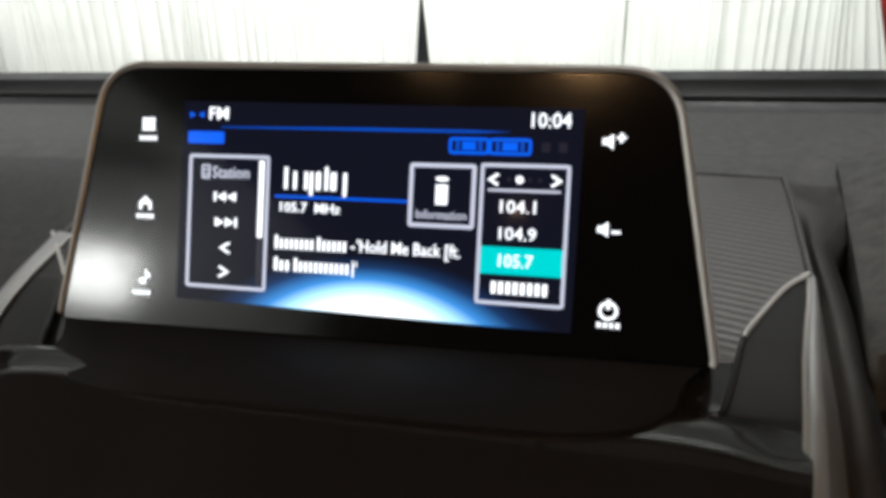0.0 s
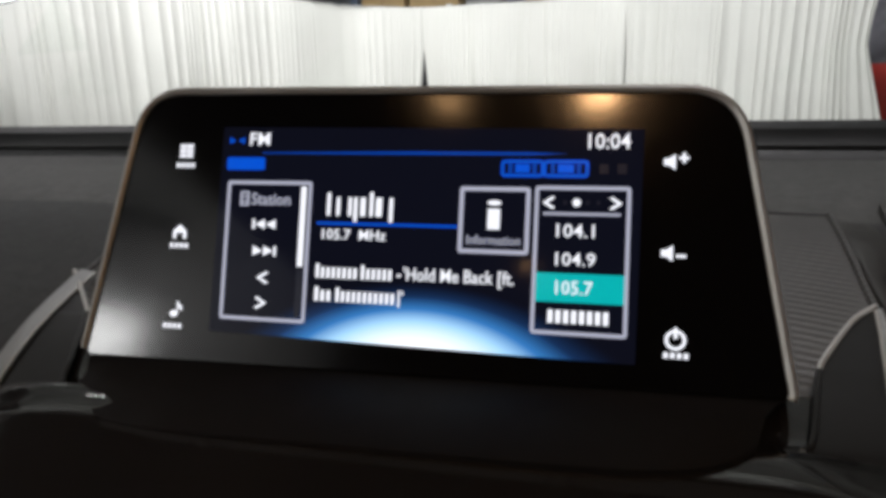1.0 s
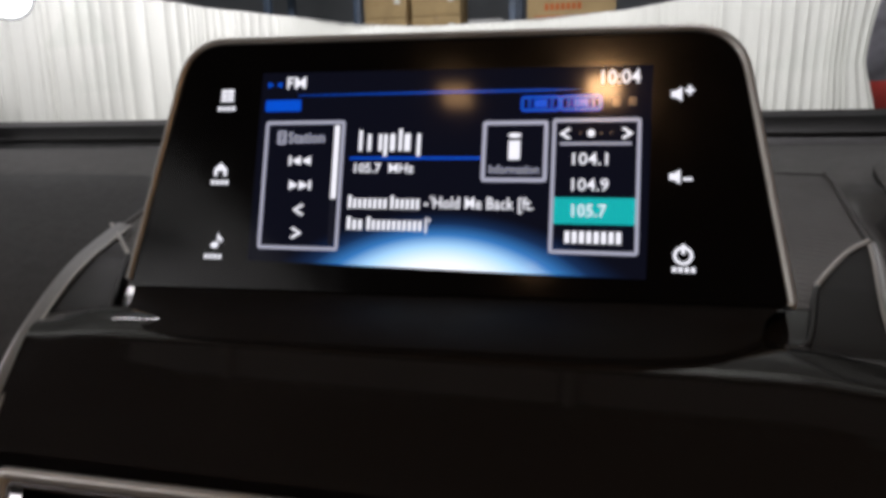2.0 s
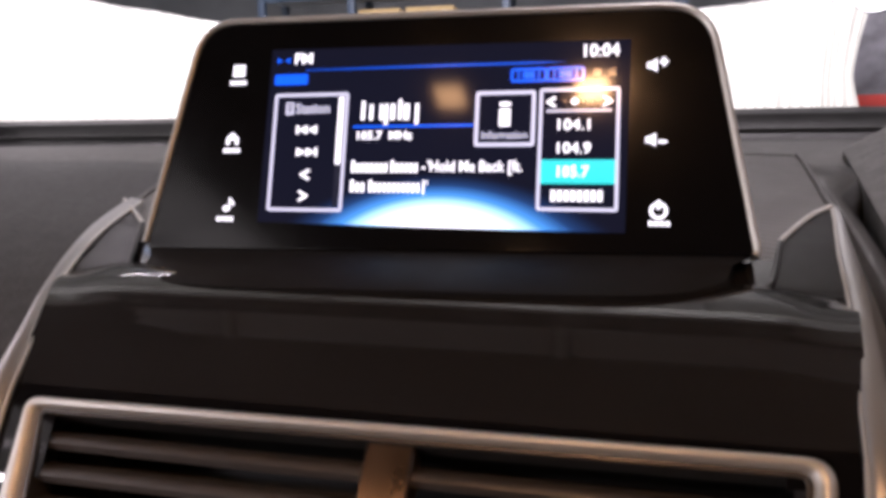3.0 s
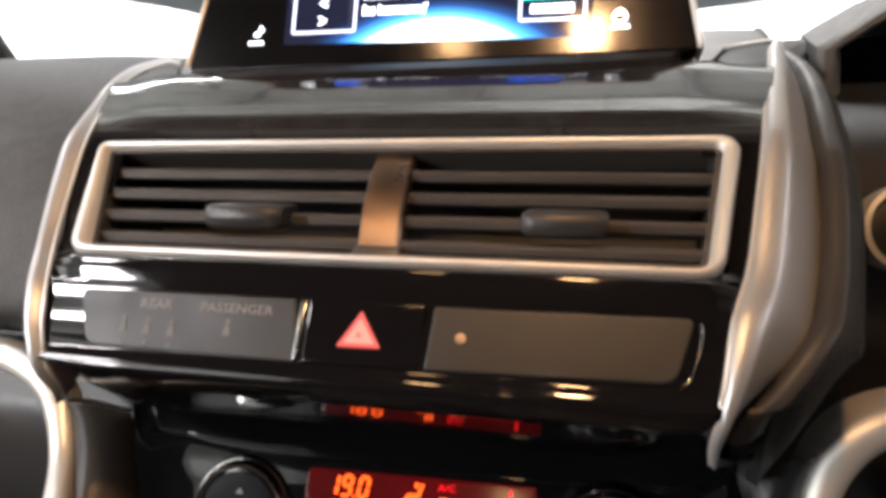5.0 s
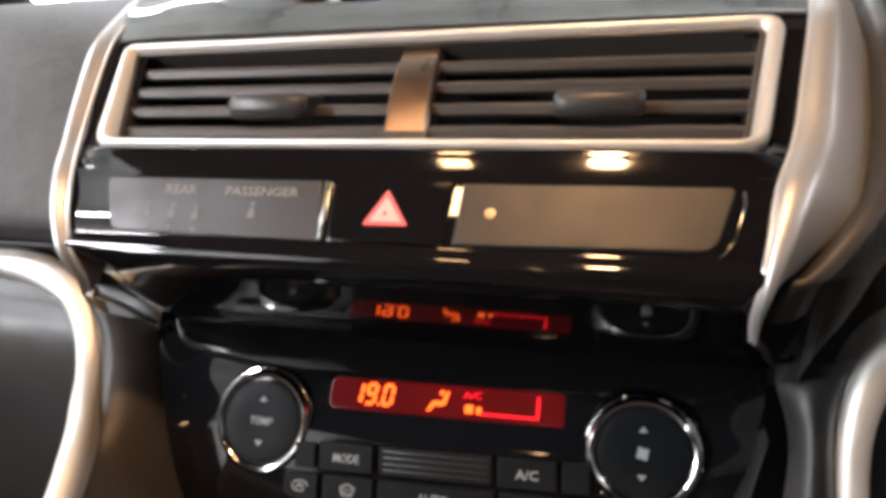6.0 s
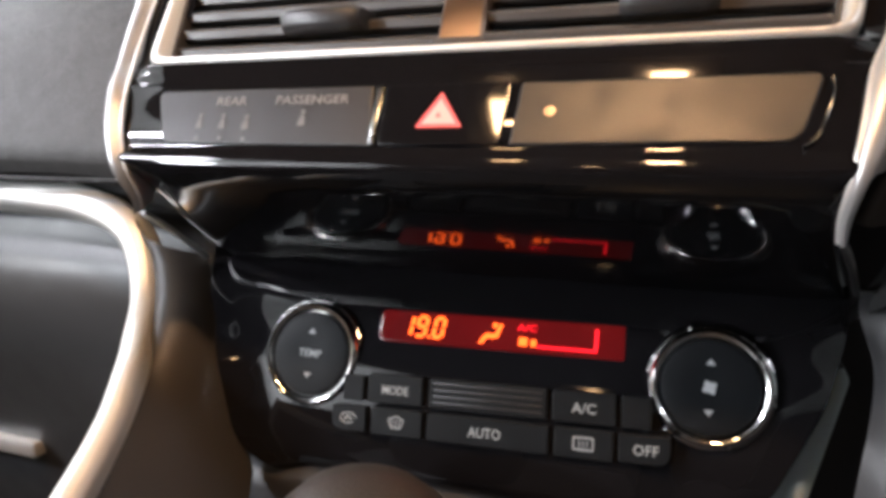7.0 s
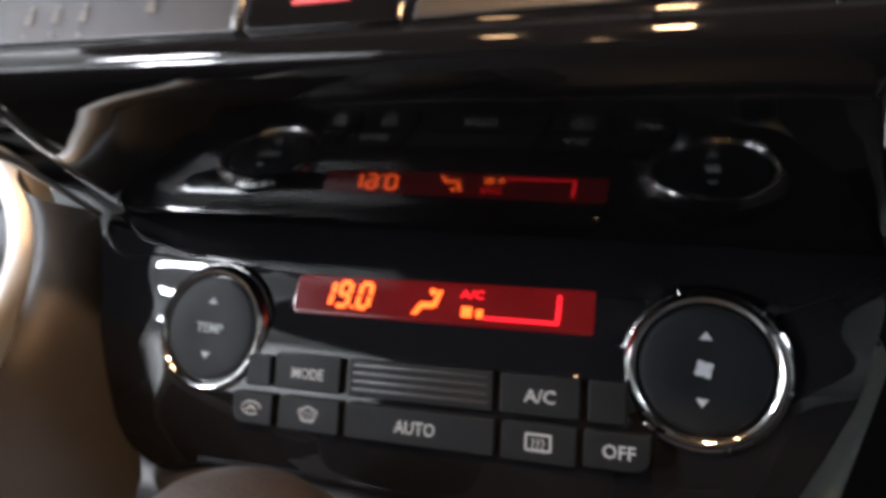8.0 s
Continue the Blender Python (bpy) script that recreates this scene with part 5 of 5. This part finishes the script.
# unseen doors: right sill raised to block hall reflections, left lowered for the flood
for sx, nm, sill in ((-1, "door_1", 0.895), (1, "door_2", 1.06)):
    rows = [[Vector((sx * xx, y, z)) for y in (0.72, 0.4, 0.0, -0.5, -1.0, -1.6)] for xx, z in ((0.66, 0.25), (0.76, 0.5), (0.78, sill - 0.115), (0.75, sill), (0.80, sill + 0.005), (0.84, sill - 0.145), (0.84, 0.25))]
    tagged(part(nm, grid(rows), CABIN), "unseen dark inner door panel, its sill set to shape the light", "car door", kind="structure")
tagged(part("pillar_1", tube([(-0.80, 0.70, 1.04), (-0.62, 0.30, 1.325)], 0.03, 10), LINING), "windscreen pillar trim in the dark lining fabric", "pillar", kind="structure")
tagged(part("pillar_2", tube([(0.80, 0.70, 1.04), (0.62, 0.30, 1.325)], 0.03, 10), LINING), "windscreen pillar trim in the dark lining fabric", "pillar", kind="structure")
tagged(part("cabin_back", block(-0.78, 0.78, -1.66, -1.55, 0.3, 1.42, 0.02), CABIN), "dark rear seat backs closing the cabin", "rear seat", kind="structure")
tagged(part("cabin_floor", block(-0.80, 0.80, -1.65, 0.75, 0.24, 0.30, 0.01), CABIN), "dark carpeted cabin floor", "car floor", kind="structure")
tagged(part("bulkhead", block(-0.80, 0.80, 0.705, 0.74, 0.30, 1.030, 0.004), MATTE), "black bulkhead under the windscreen", "bulkhead", kind="structure")

screen_rows = []
for k in range(9):
    t = k / 8
    screen_rows.append([Vector((x * (0.80 - 0.18 * t) / 0.8, 0.724 - 0.444 * t - 0.02 * (x / 0.8) ** 2, 1.036 + 0.347 * t - 0.05 * (abs(x) / 0.8) ** 3 * t + 0.02 * math.sin(t * math.pi))) for x in [-0.8 + 0.1 * j for j in range(17)]])
bm = grid(screen_rows)
bmesh.ops.solidify(bm, geom=bm.faces[:], thickness=0.004)
windscreen = part("windscreen", bm, GLASS, smooth=60)
windscreen.visible_shadow = False
tagged(windscreen, "clear raked windscreen of the car", "windscreen", kind="structure")

# ---------------------------------------------------------------- the hall outside
tagged(part("ground", block(-14, 14, -12, 16, -0.12, 0.0, 0), CONCRETE), "pale concrete hall floor", "floor", kind="structure")
for nm, b in (("wall_north", (-14, 14, 15.4, 15.6, 0, 6.5)), ("wall_south", (-14, 14, -11.6, -11.4, 0, 6.5)), ("wall_west", (-13.2, -13.0, -11.4, 15.4, 0, 6.5)), ("wall_east", (13.0, 13.2, -11.4, 15.4, 0, 6.5))):
    tagged(part(nm, block(*b, 0), DARK_WALL if nm in ("wall_north", "wall_east") else HALL_WALL), "dark grey hall wall" if nm in ("wall_north", "wall_east") else "pale grey hall wall", "wall", kind="structure")
tagged(part("ceiling", block(-13.2, 13.2, -11.6, 15.6, 6.5, 6.7, 0), HALL_ROOF), "pale grey hall ceiling that the added uplights brighten", "ceiling", kind="structure")
tagged(part("roof_beam", block(-13, 13, 2.50, 2.62, 6.05, 6.5, 0.01), CLOTH), "white steel beam across the hall roof", "beam", group="roof beams", kind="structure")
for x, y0, y1 in ((-3.6, 2.7, 15), (-1.15, 2.7, 15), (1.05, 2.7, 15), (2.9, 2.7, 15), (-2.4, -11, 2.4), (0.2, -11, 2.4), (2.0, -11, 2.4)):
    tagged(part("roof_beam", block(x - 0.10, x + 0.10, y0, y1, 6.25, 6.5, 0.01), GREY_BOX), "pale steel purlin under the hall roof", "beam", group="roof beams", kind="structure")
# cases and glowing faces for the added pendants
for hx, hy, watts, up in FILL_LAMPS:
    fill_pendant = thing("fill_pendant", (hx, hy, 4.8), "unseen white pendant added to fill the hall upwards and downwards", "ceiling lamp", group="hall lamps")
    part("case", block(hx - 0.7, hx + 0.7, hy - 0.3, hy + 0.3, 4.72, 4.86, 0.02), GREY_BOX, fill_pendant)
    part("diffuser", block(hx - 0.64, hx + 0.64, hy - 0.24, hy + 0.24, 4.705, 4.725, 0.004), LAMP_WHITE, fill_pendant)
    part("hanger", tube([(hx, hy, 4.85), (hx, hy, 6.5)], 0.012, 6), STEEL_BLUE, fill_pendant)
# cases of the added curtain washers, their backs to the car
for cx, cy, tx, ty, watts in CURTAIN_FILLS:
    spot = thing("fill_washer", (cx, cy, 4.6), "unseen long grey lamp added to brighten the curtains", "ceiling lamp", group="curtain lamps")
    m = look((cx, cy, 4.55), (tx, ty, 1.2))
    part("case", block(-0.62, 0.62, -0.22, 0.22, 0.004, 0.14, 0.02, m), STEEL_BLUE, spot)
    part("hanger", tube([(cx, cy, 4.62), (cx, cy, 6.5)], 0.012, 6), STEEL_BLUE, spot)

# curtains hung round the car in a wide bow: bearing in degrees, and distance
BOW = [(-49, 6.15), (-46, 6.3), (-41, 6.6), (-36, 7.05), (-30.5, 7.7), (-25.8, 8.1), (-19.6, 8.9), (-14.4, 9.15), (-7.3, 8.8), (0.8, 8.3), (9, 7.35), (14.4, 7.1), (19.6, 6.95), (26, 6.8)]


def bow(az):
    for (a, ra), (b, rb) in zip(BOW, BOW[1:]):
        if a <= az <= b:
            t = (az - a) / (b - a)
            t = t * t * (3 - 2 * t) * 0.5 + t * 0.5
            return ra + (rb - ra) * t
    return BOW[0][1] if az < BOW[0][0] else BOW[-1][1]


def drape(name, az0, az1, seed, label, lean, coarse=1.0):
    """A gathered cloth from a cable to the floor, with uneven folds that deepen downwards."""
    rnd = random.Random(seed)
    step = 1 / 40
    cols = int((az1 - az0) / step)
    phase, wide, size = 0.0, rnd.uniform(0.5, 1.0), 0.6
    folds = []
    for i in range(cols + 1):
        phase += step / wide * math.tau
        if phase > math.tau:
            phase -= math.tau
            wide = rnd.choice((0.32, 0.4, 0.5, 0.7, 1.0, 1.5)) * coarse * rnd.uniform(0.8, 1.2)
            size = min(1.2, 0.35 + wide * 0.55) * rnd.uniform(0.5, 1.2)
        s = math.sin(phase)
        folds.append((1 - abs(s) ** 0.7) * size * 0.9 + 0.5 * noise.noise(Vector((i * step * 1.1, seed, 0))))
    rows = []
    for j in range(21):
        h = j / 20
        z = 2.10 * (1 - h)
        row = []
        for i in range(cols + 1):
            u = i / cols
            az = az0 + (az1 - az0) * u + lean(u, z)
            shift = int(14 * noise.noise(Vector((az * 0.35, h * 1.2, seed + 5))) * h)
            f = folds[max(0, min(cols, i + shift))] * (0.55 + 0.45 * min(1, h * 2.2))
            r = bow(az) - 0.036 * f + 0.10 * noise.noise(Vector((az * 0.12, h * 1.1, seed)))
            row.append(Vector((0.05 + math.sin(radians(az)) * r, -0.03 + math.cos(radians(az)) * r, z + (0.008 * noise.noise(Vector((az * 1.2, seed, 3))) if j == 0 else 0))))
        rows.append(row)
    ob = part(name, grid(rows), CLOTH, smooth=80)
    return tagged(ob, label, "curtain", group="hall curtains")


def gap_left(u, z):
    return -max(0.0, 1.62 - z) * 0.55 * u ** 6


def gap_right(u, z):
    return max(0.0, 1.62 - z) * 0.55 * (1 - u) ** 6 - (0.9 * math.sin(min(1, max(0, (2.1 - z) / 0.75)) * math.pi / 2) if z > 1.35 else 0.9 - 2.2 * (1.35 - z)) * u ** 10


drape("curtain", -47.9, -30.2, 3, "white gathered curtain brightly lit by a flood lamp", lambda u, z: 0, 2.2)
drape("curtain", -30.2, -14.35, 5, "white gathered curtain hung from a cable", gap_left)
drape("curtain", -14.40, 2.0, 8, "white gathered curtain hung from a cable", (lambda u, z: max(0.0, 1.62 - z) * 0.55 * (1 - u) ** 6))
drape("curtain", 2.0, 19.9, 11, "white gathered curtain drawn back at its free edge", lambda u, z: gap_right(u, z) if u > 0.5 else 0, 1.7)
cable = [(0.05 + math.sin(radians(a)) * (bow(a) + 0.01), -0.03 + math.cos(radians(a)) * (bow(a) + 0.01), 2.108) for a in range(-48, 27)]
tagged(part("curtain_cable", tube(cable, 0.006, 6), GREY_BOX), "thin steel cable holding the curtains", "cable")


def polar(az, r):
    return 0.05 + math.sin(radians(az)) * r, -0.03 + math.cos(radians(az)) * r


# storage rack behind the curtains, its load showing over the top
rack = thing("storage_rack", (-2.4, 11.4, 0), "tall blue steel storage rack loaded with boxes", "rack")
for x in (-5.6, -3.95, -1.32, 1.4):
    part("upright", block(x - 0.06, x + 0.06, 10.95, 11.07, 0, 4.2, 0.008), STEEL_BLUE, rack)
    part("upright", block(x - 0.06, x + 0.06, 11.90, 12.02, 0, 4.2, 0.008), STEEL_BLUE, rack)
for z in (0.35, 2.10, 3.20):
    part("shelf_beam", block(-5.6, 1.4, 10.98, 11.04, z - 0.11, z - 0.02, 0.006), STEEL_BLUE, rack)
    part("deck", block(-5.6, 1.4, 11.0, 11.98, z - 0.02, z, 0.004), GREY_BOX, rack)


def carton(x0, x1, z0, z1, label, print_bars=False):
    box = thing("carton", ((x0 + x1) / 2, 11.2, z0), label, "box", group="boxes on the rack")
    part("body", block(x0, x1, 11.05, 11.75, z0, z1, 0.012), CARD, box)
    part("lid_edge", block(x0 - 0.004, x1 + 0.004, 11.044, 11.052, z1 - 0.16, z1 - 0.145, 0.002), TAPE, box)
    part("tape_strip", block((x0 + x1) / 2 - 0.03, (x0 + x1) / 2 + 0.03, 11.043, 11.050, z1 - 0.10, z1 - 0.004, 0.001), TAPE, box)
    if print_bars:
        for k in range(7):
            part("print_bar", block(x0 + 0.28 + k * 0.085, x0 + 0.34 + k * 0.085, 11.044, 11.050, z1 - 0.26, z1 - 0.15, 0.001), INK_ORANGE, box)
        part("print_line", block(x0 + 0.12, x1 - 0.3, 11.044, 11.050, z1 - 0.36, z1 - 0.34, 0.001), INK_ORANGE, box)
    else:
        part("paper_label", block(x1 - 0.20, x1 - 0.10, 11.043, 11.050, z0 + 0.22, z0 + 0.30, 0.001), CLOTH, box)


carton(-3.85, -3.12, 2.10, 2.52, "brown taped cardboard box on the rack shelf")
carton(-3.85, -3.12, 2.525, 2.90, "brown cardboard box stacked on another box")
carton(-3.02, -2.20, 2.10, 2.52, "brown taped cardboard box on the rack shelf")
carton(-3.02, -2.20, 2.525, 2.90, "brown cardboard box stacked on another box")
carton(-1.10, 0.28, 2.10, 2.78, "large brown box with orange printing on the rack", True)
tub = thing("storage_tub", (-1.8, 11.3, 2.10), "grey plastic storage tub with a white lid", "tub")
part("body", block(-2.04, -1.56, 11.05, 11.6, 2.10, 2.40, 0.02), HALL_WALL, tub)
part("lid", block(-2.07, -1.50, 11.03, 11.62, 2.40, 2.435, 0.01), GREY_BOX, tub)
sheet = thing("stacked_board", (-4.7, 11.3, 2.10), "pale grey board lying on the rack shelf", "board")
part("body", block(-5.35, -4.12, 11.05, 11.7, 2.10, 2.43, 0.01), GREY_BOX, sheet)

# dark printed banner beyond the free edge of the last curtain
banner = thing("banner", (3.1, 7.6, 0), "tall printed banner, dark grey above and red below", "banner")
bx, by = polar(23.4, 7.7)
face = pose(bx, by, 0, 90, 0, -23.4)
part("upper_print", slab(rect(-0.62, 0.9, 1.22, 2.4), face, 0.0, -0.02, 0.002), PRINT_GREY, banner)
part("lower_print", slab(rect(-0.62, 0.9, 0.0, 1.22), face, 0.0, -0.02, 0.002), PRINT_RED, banner)


def flood(az, r, z, turn):
    """A round flood lamp let down from the roof on a thin pole."""
    x, y = polar(az, r)
    lamp = thing("flood_lamp", (x, y, z), "round white flood lamp let down on a thin pole", "flood lamp", group="flood lamps")
    m = pose(x, y, z, 90, 0, turn)
    part("case", lathe([(0.06, -0.13), (0.11, -0.11), (0.17, -0.02), (0.172, 0.004), (0.160, 0.004), (0.158, -0.006), (0.001, -0.008)], m, 32), STEEL_BLUE, lamp)
    part("lens", lathe([(0.157, -0.006), (0.15, 0.0), (0.08, 0.006), (0.001, 0.008)], m, 32), LAMP_WHITE, lamp, "glowing lens")
    part("pole", tube([(x, y + 0.08, z + 0.08), (x, y + 0.08, 6.5)], 0.012, 8), STEEL_BLUE, lamp)


flood(-45.2, 5.9, 1.90, 45.2)
flood(19.9, 6.6, 2.02, -19.9)
# cases of the added wall washers
for (wx, wy), aim in (((-9.6, -3.0), (-13.0, -3.0, 1.6)), ((-8.0, -8.0), (-9.8, -11.4, 2.8))):
    washer = thing("fill_washer", (wx, wy, 4.6), "unseen long grey lamp added to brighten the hall wall", "ceiling lamp", group="curtain lamps")
    part("case", block(-1.52, 1.52, -0.22, 0.22, 0.004, 0.14, 0.02, look((wx, wy, 4.6), aim)), STEEL_BLUE, washer)
    part("hanger", tube([(wx, wy, 4.7), (wx, wy, 6.5)], 0.012, 6), STEEL_BLUE, washer)
rear = thing("flood_lamp", (-4.0, -4.3, 0), "large white flood lamp on a stand behind the car", "flood lamp", group="flood lamps")
m = look((-4.02, -4.32, 1.88), (-0.1, 0.2, 1.0))
part("case", block(-0.33, 0.33, -0.25, 0.25, 0.004, 0.12, 0.02, m), STEEL_BLUE, rear)
part("stand", tube([(-4.05, -4.36, 1.5), (-4.05, -4.36, 0.02)], 0.02, 8), STEEL_BLUE, rear)
part("foot", lathe([(0.3, 0.0), (0.3, 0.012), (0.03, 0.02), (0.02, 0.03)], Matrix.Translation((-4.05, -4.36, 0)), 24), STEEL_BLUE, rear)
